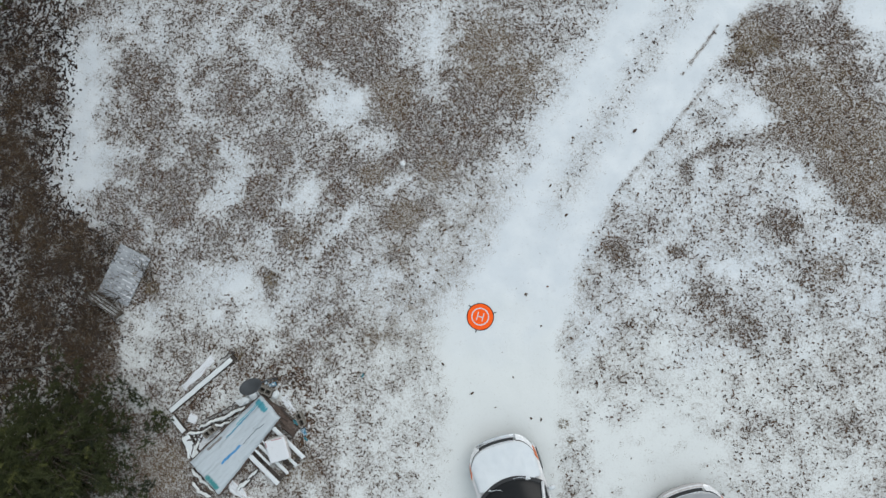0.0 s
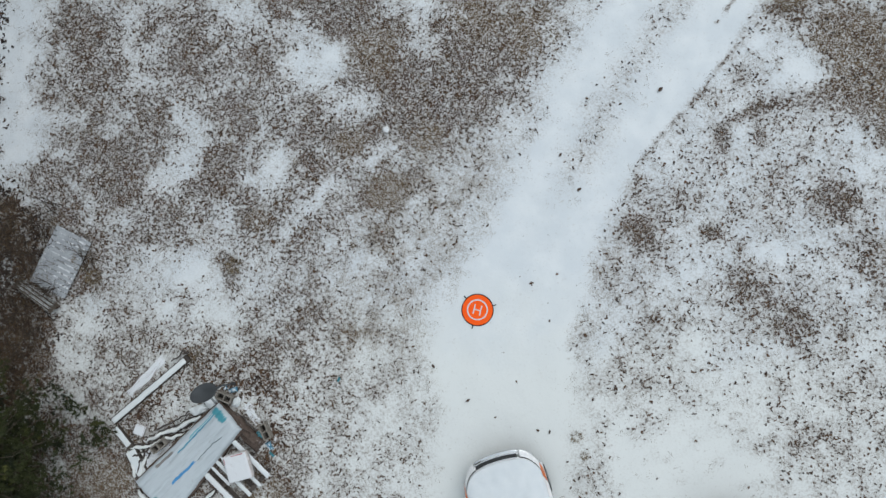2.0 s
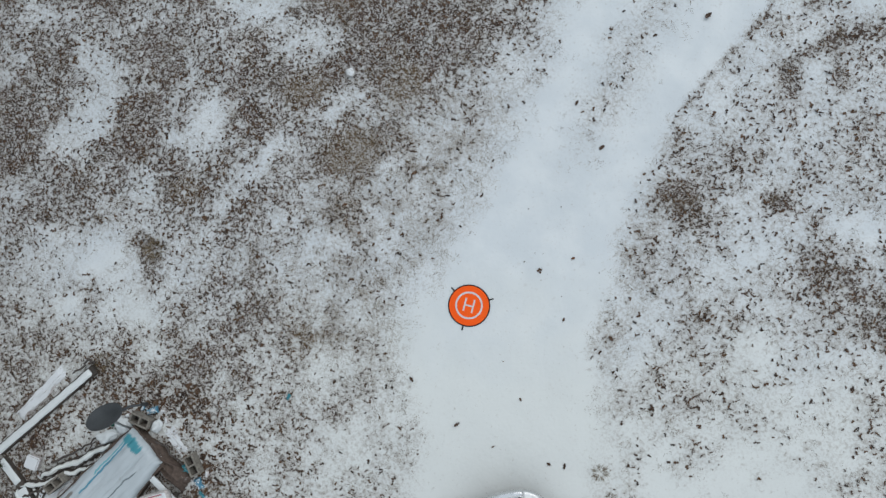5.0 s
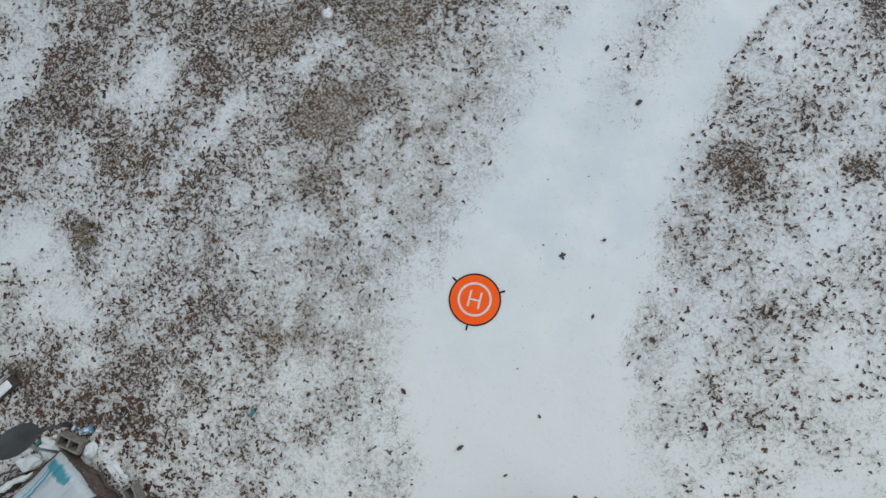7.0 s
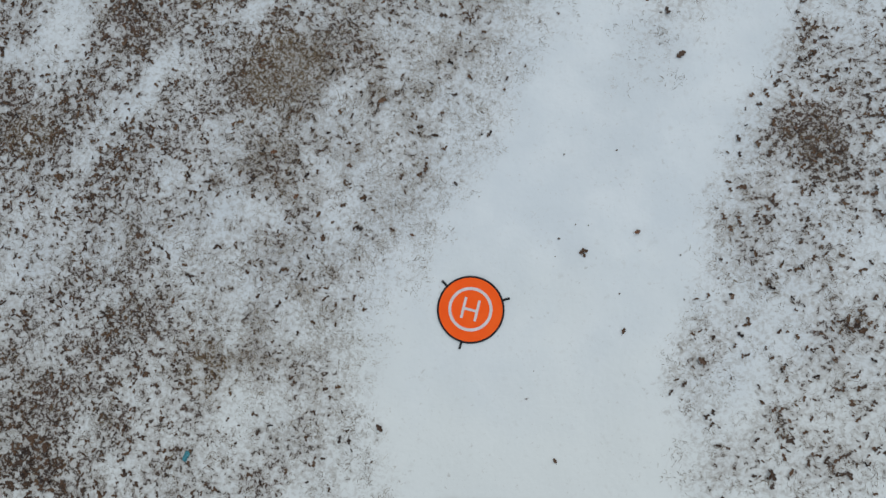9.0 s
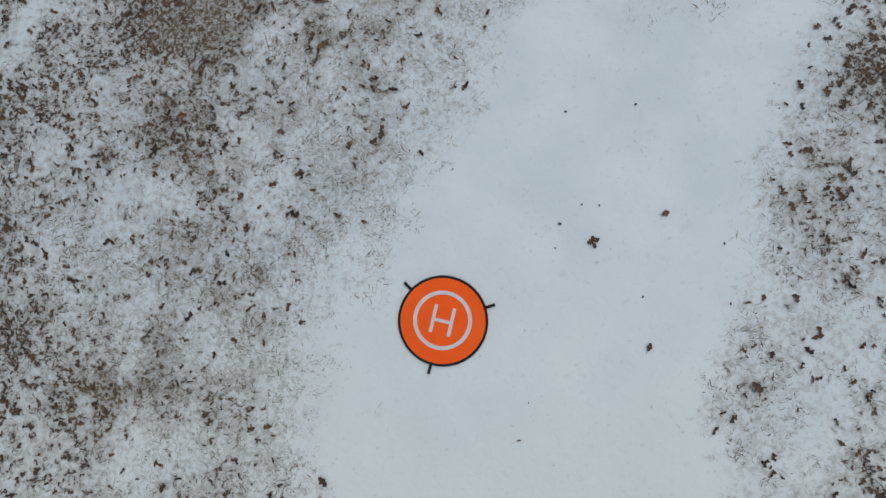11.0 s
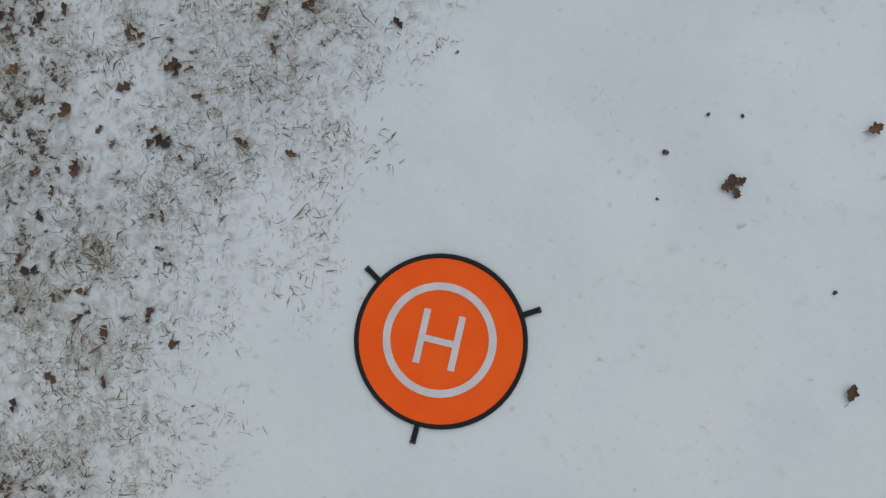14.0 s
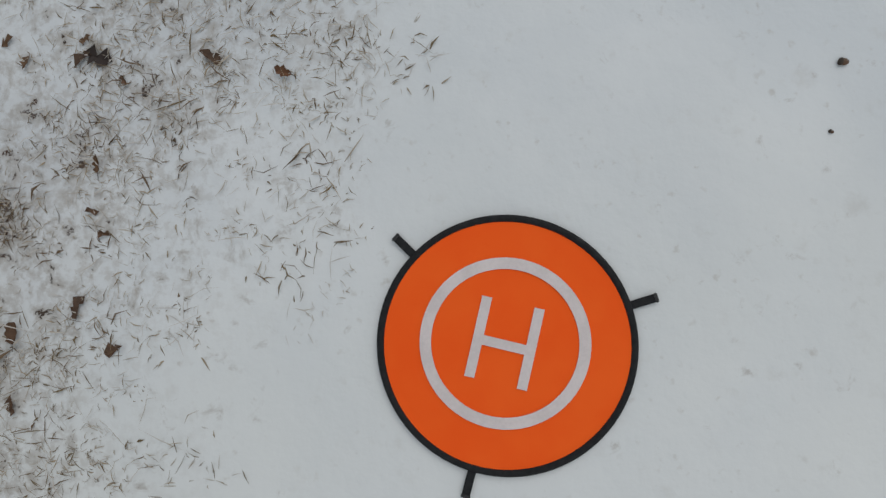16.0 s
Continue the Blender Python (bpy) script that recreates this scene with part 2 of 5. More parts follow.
def solo(name, bm, mat, m, label, category, group="", smooth=False, kind=""):
    ob = new(name, mesh_of(name, bm, mat, smooth))
    ob.matrix_world = m
    return tagged(ob, label, category, group, kind)


def block(sx, sy, sz, at=(0, 0, 0), bevel=0.01, rz=0, bm=None):
    """A bevelled box whose underside's middle is at."""
    one = bmesh.new()
    bmesh.ops.create_cube(one, size=1, matrix=Matrix.Diagonal((sx, sy, sz, 1)))
    if bevel:
        bmesh.ops.bevel(one, geom=one.edges[:], offset=bevel, segments=2, affect="EDGES")
    bmesh.ops.transform(one, matrix=pose(at[0], at[1], at[2] + sz / 2, 0, 0, rz), verts=one.verts)
    if bm is None:
        return one
    me = bpy.data.meshes.new("tmp")
    one.to_mesh(me)
    one.free()
    bm.from_mesh(me)
    bpy.data.meshes.remove(me)
    return bm


def sheet(nx, ny, f, thick=0.0):
    """A grid whose point at (u, v), each 0 to 1, is f(u, v); with a thickness downwards where given."""
    bm = bmesh.new()
    rows = [[bm.verts.new(f(i / nx, j / ny)) for i in range(nx + 1)] for j in range(ny + 1)]
    for j in range(ny):
        for i in range(nx):
            bm.faces.new((rows[j][i], rows[j][i + 1], rows[j + 1][i + 1], rows[j + 1][i]))
    if thick:
        rim = [e for e in bm.edges if e.is_boundary]
        ext = bmesh.ops.extrude_face_region(bm, geom=bm.faces[:])
        low = [g for g in ext["geom"] if isinstance(g, bmesh.types.BMVert)]
        bmesh.ops.translate(bm, vec=(0, 0, -thick), verts=low)
    return bm


def tube(points, r0, r1, sides=6, bm=None):
    """A tapering tube along a line of points."""
    bm = bm or bmesh.new()
    pts = [Vector(p) for p in points]
    rings = []
    for i, p in enumerate(pts):
        d = (pts[min(i + 1, len(pts) - 1)] - pts[max(i - 1, 0)]).normalized()
        q = d.to_track_quat("Z", "Y")
        r = r0 + (r1 - r0) * i / (len(pts) - 1)
        rings.append([bm.verts.new(p + q @ Vector((r * math.cos(a), r * math.sin(a), 0))) for a in (2 * math.pi * k / sides for k in range(sides))])
    for a, b in zip(rings, rings[1:]):
        for k in range(sides):
            bm.faces.new((a[k], a[(k + 1) % sides], b[(k + 1) % sides], b[k]))
    bm.faces.new(rings[0][::-1]), bm.faces.new(rings[-1])
    return bm


def ring(r0, r1, z0, z1, n=96):
    """A flat annulus with thickness."""
    bm = bmesh.new()
    loops = []
    for r, z in ((r0, z0), (r1, z0), (r1, z1), (r0, z1)):
        loops.append([bm.verts.new((r * math.cos(2 * math.pi * k / n), r * math.sin(2 * math.pi * k / n), z)) for k in range(n)])
    for a, b in zip(loops, loops[1:] + loops[:1]):
        for k in range(n):
            bm.faces.new((a[k], a[(k + 1) % n], b[(k + 1) % n], b[k]))
    return bm


# ---- ground: how much dead grass shows through the snow ----
# middle, half lengths, turn in degrees, more (+) or less (-) grass and leaves
WEST_DARK = [
    (-14.37, 7.17, 0.73, 2.28, 0, 0.24),
    (-13.98, 3.58, 0.81, 1.46, 0, 0.24),
    (-13.51, 1.30, 1.14, 1.14, 0, 0.24),
    (-13.33, -0.95, 1.79, 1.46, 0, 0.24),
    (-9.95, 0.64, 0.42, 0.60, 0, 0.75),
    (-12.17, 1.68, 0.81, 0.98, 0, 0.24),
    (-11.42, -1.21, 0.89, 0.81, 0, 0.35),
    (-12.27, 8.96, 0.81, 0.20, 20, 0.4),
    (-10.18, 6.97, 0.72, 0.56, 0, 0.3),
    (-7.25, 6.17, 0.47, 0.60, 0, 0.4),
    (-8.78, 3.91, 0.95, 0.45, 0, 0.22),
    (-4.11, 8.06, 1.18, 0.63, -50, 0.5),
    (-2.73, 6.29, 0.94, 0.44, -45, 0.6),
    (-1.88, 5.14, 0.71, 0.41, -40, 0.6),
    (-0.18, 7.66, 1.02, 1.18, 0, 0.35),
]
WEST_DARK_2 = [
    (1.41, 7.97, 0.94, 0.86, 0, 0.22),
    (-0.13, 5.72, 0.86, 0.94, 0, 0.42),
    (-0.90, 4.58, 0.86, 0.60, 0, 0.35),
    (1.29, 6.04, 0.71, 0.79, 0, 0.25),
    (-5.91, 4.60, 0.63, 0.38, 0, 0.38),
    (-6.45, 3.32, 0.44, 0.63, 0, 0.38),
    (-5.54, 5.98, 0.39, 0.28, 0, 0.2),
    (-2.83, 4.17, 0.63, 0.44, 0, 0.42),
    (-4.15, 4.41, 0.63, 0.41, 0, 0.22),
    (-5.74, 2.59, 0.55, 0.35, 0, 0.3),
    (-8.92, 3.32, 0.60, 0.48, 0, 0.25),
    (-8.98, 2.56, 0.48, 0.29, 0, 0.22),
    (-8.92, -4.66, 0.83, 0.72, 0, 0.5),
    (-5.11, -4.39, 0.47, 0.47, 0, 0.2),
]
WEST_SNOW = [
    (-12.10, 6.26, 0.73, 2.19, 0, -0.5),
    (-11.96, 4.12, 0.65, 0.98, -20, -0.4),
    (-11.01, 8.35, 0.97, 0.45, 0, -0.2),
    (-8.89, 7.69, 0.88, 0.60, 0, -0.15),
    (-7.69, 7.98, 0.71, 0.44, 0, -0.22),
    (-4.20, 6.02, 0.66, 0.66, 0, -0.55),
    (-5.93, 7.05, 0.55, 0.60, 0, -0.35),
    (-3.01, 4.90, 0.47, 0.35, 0, -0.35),
    (-1.47, 7.85, 0.71, 0.71, 0, -0.55),
    (-2.64, 8.53, 0.55, 0.39, 0, -0.25),
    (-7.47, 3.57, 0.41, 0.76, 0, -0.32),
    (-8.51, 0.41, 1.43, 0.76, 0, -0.32),
    (-9.83, -0.81, 0.61, 0.88, 0, -0.42),
    (-7.29, -0.22, 0.95, 0.60, 0, -0.15),
    (-9.91, -2.30, 0.35, 0.72, 0, -0.35),
]
EAST_DARK = [
    (6.61, 7.43, 0.44, 0.50, 0, 0.6),
    (7.20, 7.73, 0.66, 0.60, 0, 0.5),
    (8.08, 8.12, 0.60, 0.60, 0, 0.4),
    (9.23, 7.86, 0.60, 0.75, 0, 0.38),
    (8.35, 6.32, 0.66, 0.75, 0, 0.6),
    (8.78, 5.24, 0.79, 0.60, 0, 0.6),
    (9.72, 6.24, 0.71, 1.07, 0, 0.45),
    (10.05, 4.56, 0.66, 1.34, 30, 0.5),
    (9.33, 3.95, 0.60, 0.41, -40, 0.5),
    (10.17, 3.13, 0.44, 0.38, 0, 0.45),
    (6.01, 4.70, 0.60, 0.14, 25, 0.6),
    (6.82, 4.87, 0.63, 0.11, 8, 0.45),
    (5.49, 4.07, 0.28, 0.38, 0, 0.4),
    (7.97, 2.77, 0.47, 0.28, 20, 0.5),
]
EAST_DARK_2 = [
    (7.09, -0.22, 0.55, 0.28, 0, 0.35),
    (7.74, 0.10, 0.28, 0.22, 0, 0.3),
    (9.05, 1.47, 0.53, 0.38, 20, 0.36),
    (7.44, -2.70, 0.44, 0.38, 0, 0.2),
    (9.53, -2.60, 0.94, 0.75, 0, 0.14),
    (6.23, 0.43, 0.57, 0.57, -40, 0.4),
]
EAST_SNOW = [
    (9.15, 6.47, 1.13, 0.16, -60, -0.4),
    (10.32, 8.55, 0.75, 0.53, -30, -0.9),
    (7.34, 5.70, 0.66, 0.41, 0, -0.5),
    (6.39, 6.18, 0.75, 0.35, 0, -0.35),
    (8.76, 3.42, 0.97, 0.47, -45, -0.35),
    (8.20, 4.32, 0.75, 0.25, -15, -0.22),
    (7.17, 1.40, 0.69, 0.57, 0, -0.35),
    (4.42, -3.00, 2.04, 1.10, 0, -0.32),
    (4.57, -4.16, 1.89, 0.63, 0, -0.28),
    (8.14, -3.53, 1.26, 0.63, 0, -0.15),
]
NEAR_DARK = [
    (-6.30, 3.43, 0.42, 0.39, 0, 0.48),
    (-6.03, 0.75, 0.26, 0.44, 0, 0.75),
    (-5.59, 2.16, 0.29, 0.45, 0, 0.32),
    (-7.22, 2.36, 0.33, 0.41, 0, 0.2),
    (-3.16, 3.97, 0.49, 0.23, 0, 0.4),
    (-1.34, 4.11, 0.47, 0.33, 0, 0.42),
    (-2.25, 2.83, 0.69, 0.29, 15, 0.52),
    (-2.99, -0.72, 0.18, 0.53, 0, 0.32),
    (-1.04, 2.40, 0.08, 0.07, 0, 0.5),
    (-6.38, -1.50, 0.49, 0.37, 0, 0.42),
    (-2.39, 1.81, 0.45, 0.33, 0, 0.15),
    (-3.92, 0.60, 0.16, 0.24, 0, 0.3),
    (-1.22, 2.82, 0.23, 0.24, 0, 0.2),
    (-4.80, 4.01, 0.57, 0.33, 0, 0.25),
    (-4.04, 3.38, 0.33, 0.24, 0, 0.3),
]
NEAR_EAST = [
    (3.68, 1.95, 0.39, 0.31, 0, 0.5),
    (5.30, 1.89, 0.24, 0.23, 0, 0.5),
    (3.61, 3.17, 0.13, 0.20, 0, 0.38),
    (4.81, 2.48, 0.33, 0.23, 0, 0.3),
    (3.02, 0.78, 0.28, 0.45, 0, 0.25),
    (4.09, -0.14, 0.21, 0.23, 0, 0.25),
    (4.33, 0.95, 0.45, 0.29, 0, -0.25),
    (5.05, 0.18, 0.33, 0.49, 0, 0.12),
    (3.23, 3.84, 0.16, 0.08, 0, -0.2),
]
NEAR_SNOW = [
    (-5.13, 3.12, 0.54, 0.62, 0, -0.62),
    (-2.36, 3.70, 0.41, 0.21, 50, -0.5),
    (-4.43, 1.97, 1.38, 0.24, 48, -0.42),
    (-6.90, 0.65, 0.49, 0.45, 0, -0.22),
    (-6.16, -0.38, 0.57, 0.37, 0, -0.28),
    (-6.85, 4.28, 0.16, 0.49, 0, -0.1),
    (-5.17, 0.33, 0.41, 0.33, 45, -0.3),
    (-3.23, 1.04, 0.49, 0.33, 0, -0.08),
]
# edges of the snow-covered drive: how far east at which northing
WEST_Y = (-60, -3.7, -2.4, -0.9, 0.0, 0.95, 1.5, 2.3, 3.2, 4.4, 5.7, 7.0, 8.9, 60)
WEST_X = (-0.8, -0.87, -0.84, -1.15, -1.12, -0.5, 0.0, 0.36, 0.72, 1.36, 1.9, 2.45, 3.76, 34)
EAST_Y = (-60, -2.7, -1.5, -0.5, 0.3, 1.17, 2.3, 3.4, 4.1, 4.94, 6.2, 7.94, 60)
EAST_X = (2.2, 2.2, 2.24, 2.33, 2.47, 2.68, 3.02, 3.62, 4.12, 4.87, 5.77, 6.8, 38)
MIDDLE_Y, MIDDLE_X = (-60, 1.3, 3.0, 4.6, 6.5, 8.0, 8.9, 60), (1.2, 1.37, 2.04, 2.72, 3.93, 4.85, 5.46, 34)
# where the dead grass is olive-brown: middle and radius
OLIVE = [(8.6, 6.2, 1.5), (9.9, 5.0, 1.3), (7.0, 7.6, 0.8), (10.2, 3.6, 0.8), (-2.6, 6.2, 0.8), (-0.1, 7.6, 1.2), (1.3, 6.7, 0.9), (-3.1, 3.9, 0.5), (-1.3, 4.0, 0.5), (-2.3, 2.8, 0.6),
         (-9.0, -4.6, 0.9), (9.2, 1.46, 0.5), (-5.4, 2.1, 0.4), (-5.0, -4.4, 0.6), (-12.2, 1.6, 1.0), (-2.9, -0.8, 0.4)]

tables = [np.random.RandomState(7 + s).rand(256, 256) for s in range(8)]


def soft_noise(x, y, scale, seed=0, octaves=3):
    out, amp, total = np.zeros_like(x, dtype=float), 1.0, 0.0
    for o in range(octaves):
        tab = tables[(seed + o) % 8]
        u, v = x * scale + 17.3 * seed + 100, y * scale + 9.1 * seed + 100
        i, j = np.floor(u).astype(int), np.floor(v).astype(int)
        a, b = u - i, v - j
        a, b = a * a * (3 - 2 * a), b * b * (3 - 2 * b)
        i0, i1, j0, j1 = i % 256, (i + 1) % 256, j % 256, (j + 1) % 256
        out += amp * ((tab[i0, j0] * (1 - a) + tab[i1, j0] * a) * (1 - b) + (tab[i0, j1] * (1 - a) + tab[i1, j1] * a) * b)
        total += amp
        amp, scale = amp * 0.55, scale * 2.1
    return out / total


def ramp(v, lo, hi):
    t = np.clip((v - lo) / (hi - lo), 0, 1)
    return t * t * (3 - 2 * t)


# slow drift of the cover over the whole yard and, finer, round the pad: rows from north to south, columns from west to east
YARD_X, YARD_Y = (-12.76, -9.17, -5.81, -2.64, 0.46, 3.49, 6.45, 9.35), (-3.86, -1.6, 0.69, 3.01, 5.36, 7.74)
YARD_DRIFT = [(0.04, -0.06, 0.05, 0.06, -0.14, 0.04, 0, -0.06), (0.06, -0.06, 0.03, 0.08, -0.08, 0, 0, -0.02), (0.06, 0.0, -0.16, -0.16, -0.14, -0.08, 0, -0.07),
              (-0.02, -0.02, -0.20, -0.28, -0.04, -0.1, 0.10, -0.14), (0.02, -0.02, -0.22, -0.22, 0, -0.14, -0.04, -0.12), (0.02, 0.12, 0.04, -0.18, 0, -0.06, -0.06, -0.12)]
NEAR_X, NEAR_Y = (-5.23, -3.8, -2.41, -1.05, 0.28, 1.58, 2.86, 4.1), (-1.78, -0.81, 0.17, 1.17, 2.18, 3.2)
NEAR_DRIFT = [(0.10, 0.04, 0.08, -0.04, -0.1, 0, 0.04, 0), (0.02, 0.05, 0, -0.24, -0.04, 0, 0.04, 0.12), (0.0, 0.0, -0.10, -0.2, 0, 0, 0.08, 0.1),
              (0.02, -0.02, -0.2, -0.14, 0, 0, 0.04, 0), (0.1, 0.05, -0.16, -0.1, 0, 0, -0.08, 0), (0.12, 0.05, -0.12, -0.04, 0, 0, -0.04, 0)]


def drift(x, y, xs, ys, rows):
    """Between the values of a table, smoothly."""
    table = np.array(rows, float)[::-1]
    u = np.interp(x, xs, np.arange(len(xs)))
    v = np.interp(y, ys, np.arange(len(ys)))
    i, j = np.minimum(u.astype(int), len(xs) - 2), np.minimum(v.astype(int), len(ys) - 2)
    a, b = u - i, v - j
    return (table[j, i] * (1 - a) + table[j, i + 1] * a) * (1 - b) + (table[j + 1, i] * (1 - a) + table[j + 1, i + 1] * a) * b


def olive(x, y):
    out = np.zeros_like(np.asarray(x, float))
    for px, py, r in OLIVE:
        out = np.maximum(out, np.exp(-((x - px) ** 2 + (y - py) ** 2) / (r * r)))
    return np.clip(out * (0.5 + 1.1 * soft_noise(x, y, 2.0, 3)), 0, 1)


def cover(x, y):
    x, y = np.asarray(x, float), np.asarray(y, float)
    wx = x + 0.5 * (soft_noise(x, y, 1.6, 1) - 0.5)
    wy = y + 0.5 * (soft_noise(x, y, 1.6, 4) - 0.5)
    west, east, mid = np.interp(wy, WEST_Y, WEST_X), np.interp(wy, EAST_Y, EAST_X), np.interp(wy, MIDDLE_Y, MIDDLE_X)
    c = np.where(x < mid, 0.64 + 0.12 * ramp(-x, 2.5, 9.0), 0.49 + 0.12 * ramp(x, 5.0, 9.0))
    for px, py, a, b, turn, k in WEST_DARK + WEST_DARK_2 + WEST_SNOW + EAST_DARK + EAST_DARK_2 + EAST_SNOW + NEAR_DARK + NEAR_EAST + NEAR_SNOW:
        s, t = math.sin(radians(turn)), math.cos(radians(turn))
        u, v = ((wx - px) * t + (wy - py) * s) / a, (-(wx - px) * s + (wy - py) * t) / b
        c = c + k * (0.95 if k > 0 else 0.80) * np.exp(-0.8 * (u * u + v * v) ** 1.2)
    inner = ramp(x, -6.2, -5.0) * (1 - ramp(x, 4.0, 5.2)) * ramp(y, -2.8, -1.6) * (1 - ramp(y, 3.0, 4.2))
    c = c + drift(x, y, YARD_X, YARD_Y, YARD_DRIFT) * (1 - inner) + drift(x, y, NEAR_X, NEAR_Y, NEAR_DRIFT) * inner
    c = c + 0.30 * (soft_noise(x, y, 0.8, 2) - 0.5) + (0.70 + 0.10 * ramp(-x, 2.0, 5.0) + 0.1 * ramp(-x, 10.0, 12.0)) * (soft_noise(x, y, 2.3, 5) - 0.5) - 0.30 * ramp(-x, 10.9, 12.4)
    c = np.clip(c, np.where(x < mid, 0.13, 0.10), 0.92)
    drive = np.clip((wx - west + 1.25) / 1.7, 0, 1) ** 1.6 * (1 - ramp(wx, east - 0.38, east + 0.30))
    strip = np.exp(-((wx - mid) / 0.55) ** 2) * ramp(wy, 1.6, 4.0) * 0.36
    on_drive = 0.008 + 0.03 * ramp(wy, 1.5, 4.0) + strip + 0.05 * ramp(soft_noise(x, y, 1.7, 6), 0.55, 0.8)
    c = c * (1 - drive) + on_drive * drive
    line = np.exp(-((x - np.interp(y, EAST_Y, EAST_X)) / 0.08) ** 2) * ramp(y, 3.0, 3.8) * (1 - ramp(y, 6.2, 7.2))
    along = np.clip(((x - 5.40) * 1.05 + (y - 6.80) * 1.50) / 3.353, 0, 1)
    off = np.hypot(x - 5.40 - 1.05 * along, y - 6.80 - 1.50 * along)
    c = c + 0.9 * np.exp(-(off / 0.045) ** 2) * (soft_noise(x, y, 3, 2) > 0.42)
    c = c + 0.5 * line * (soft_noise(x, y, 5, 3) > 0.45)
    return np.clip(c, 0, 1)


def ground_z(x, y):
    x, y = np.asarray(x, float), np.asarray(y, float)
    d = np.clip(-x - 9.5, 0, 6)
    fade = np.clip(1 - (np.abs(x) + np.abs(y) - 40) / 60, 0, 1)
    flat = ramp(np.hypot(x, y), 0.4, 1.0)
    z = -0.012 * d * d + 0.10 * (soft_noise(x, y, 0.5, 3) - 0.5) + 0.03 * (soft_noise(x, y, 2.2, 6) - 0.5)
    rut = np.exp(-((x - np.interp(y, EAST_Y, EAST_X) + 0.5) / 0.22) ** 2) + np.exp(-((x - np.interp(y, WEST_Y, WEST_X) - 0.9) / 0.3) ** 2)
    return (z - 0.025 * rut * ramp(y, 1, 3)) * fade * flat


def on_ground(x, y, dz=0.0, rx=0, ry=0, rz=0):
    return pose(x, y, float(ground_z(x, y)) + dz, rx, ry, rz)


def spaced(lo, hi, step):
    far = [0.12]
    while far[-1] < 1800:
        far.append(far[-1] * 1.24 + 0.1)
    return np.concatenate([[lo - f for f in reversed(far)], np.arange(lo, hi, step), [hi + f for f in far]])


gx, gy = spaced(-16.5, 13.5, 0.07), spaced(-10.0, 11.5, 0.07)
X, Y = np.meshgrid(gx, gy)
verts = np.stack([X, Y, ground_z(X, Y)], -1).reshape(-1, 3)
ny, nx = X.shape
idx = np.arange(nx * ny).reshape(ny, nx)
quads = np.stack([idx[:-1, :-1], idx[:-1, 1:], idx[1:, 1:], idx[1:, :-1]], -1).reshape(-1, 4)


def big_mesh(name, verts, faces, mat, attribute="", values=None, smooth=False):
    """A mesh from arrays, with one number a point."""
    me = bpy.data.meshes.new(name)
    n, k = faces.shape
    me.vertices.add(len(verts)), me.loops.add(n * k), me.polygons.add(n)
    me.vertices.foreach_set("co", verts.astype(np.float32).ravel())
    me.loops.foreach_set("vertex_index", faces.astype(np.int32).ravel())
    me.polygons.foreach_set("loop_start", np.arange(0, n * k, k, dtype=np.int32))
    if attribute:
        me.attributes.new(attribute, "FLOAT", "POINT").data.foreach_set("value", values.astype(np.float32).ravel())
    me.update(calc_edges=True)
    me.polygons.foreach_set("use_smooth", np.full(n, smooth))
    me.materials.append(mat)
    return me


near = (np.abs(verts[:, 0]) < 80) & (np.abs(verts[:, 1]) < 80)
values = np.where(near, cover(verts[:, 0], verts[:, 1]), 0.45)
ground = tagged(new("ground", big_mesh("ground", verts, quads, ground_mat, "cover", values, True)), "thin snow over dead grass with a white drive", "ground", "", "structure")
ground.data.attributes.new("olive", "FLOAT", "POINT").data.foreach_set("value", np.where(near, olive(verts[:, 0], verts[:, 1]), 0.3).astype(np.float32))


# ---- dead grass and fallen leaves over the whole yard ----
def scatter(rng, n, x0, x1, y0, y1, chance):
    x, y = rng.uniform(x0, x1, n), rng.uniform(y0, y1, n)
    keep = rng.rand(n) < chance(cover(x, y), x, y)
    return x[keep], y[keep]


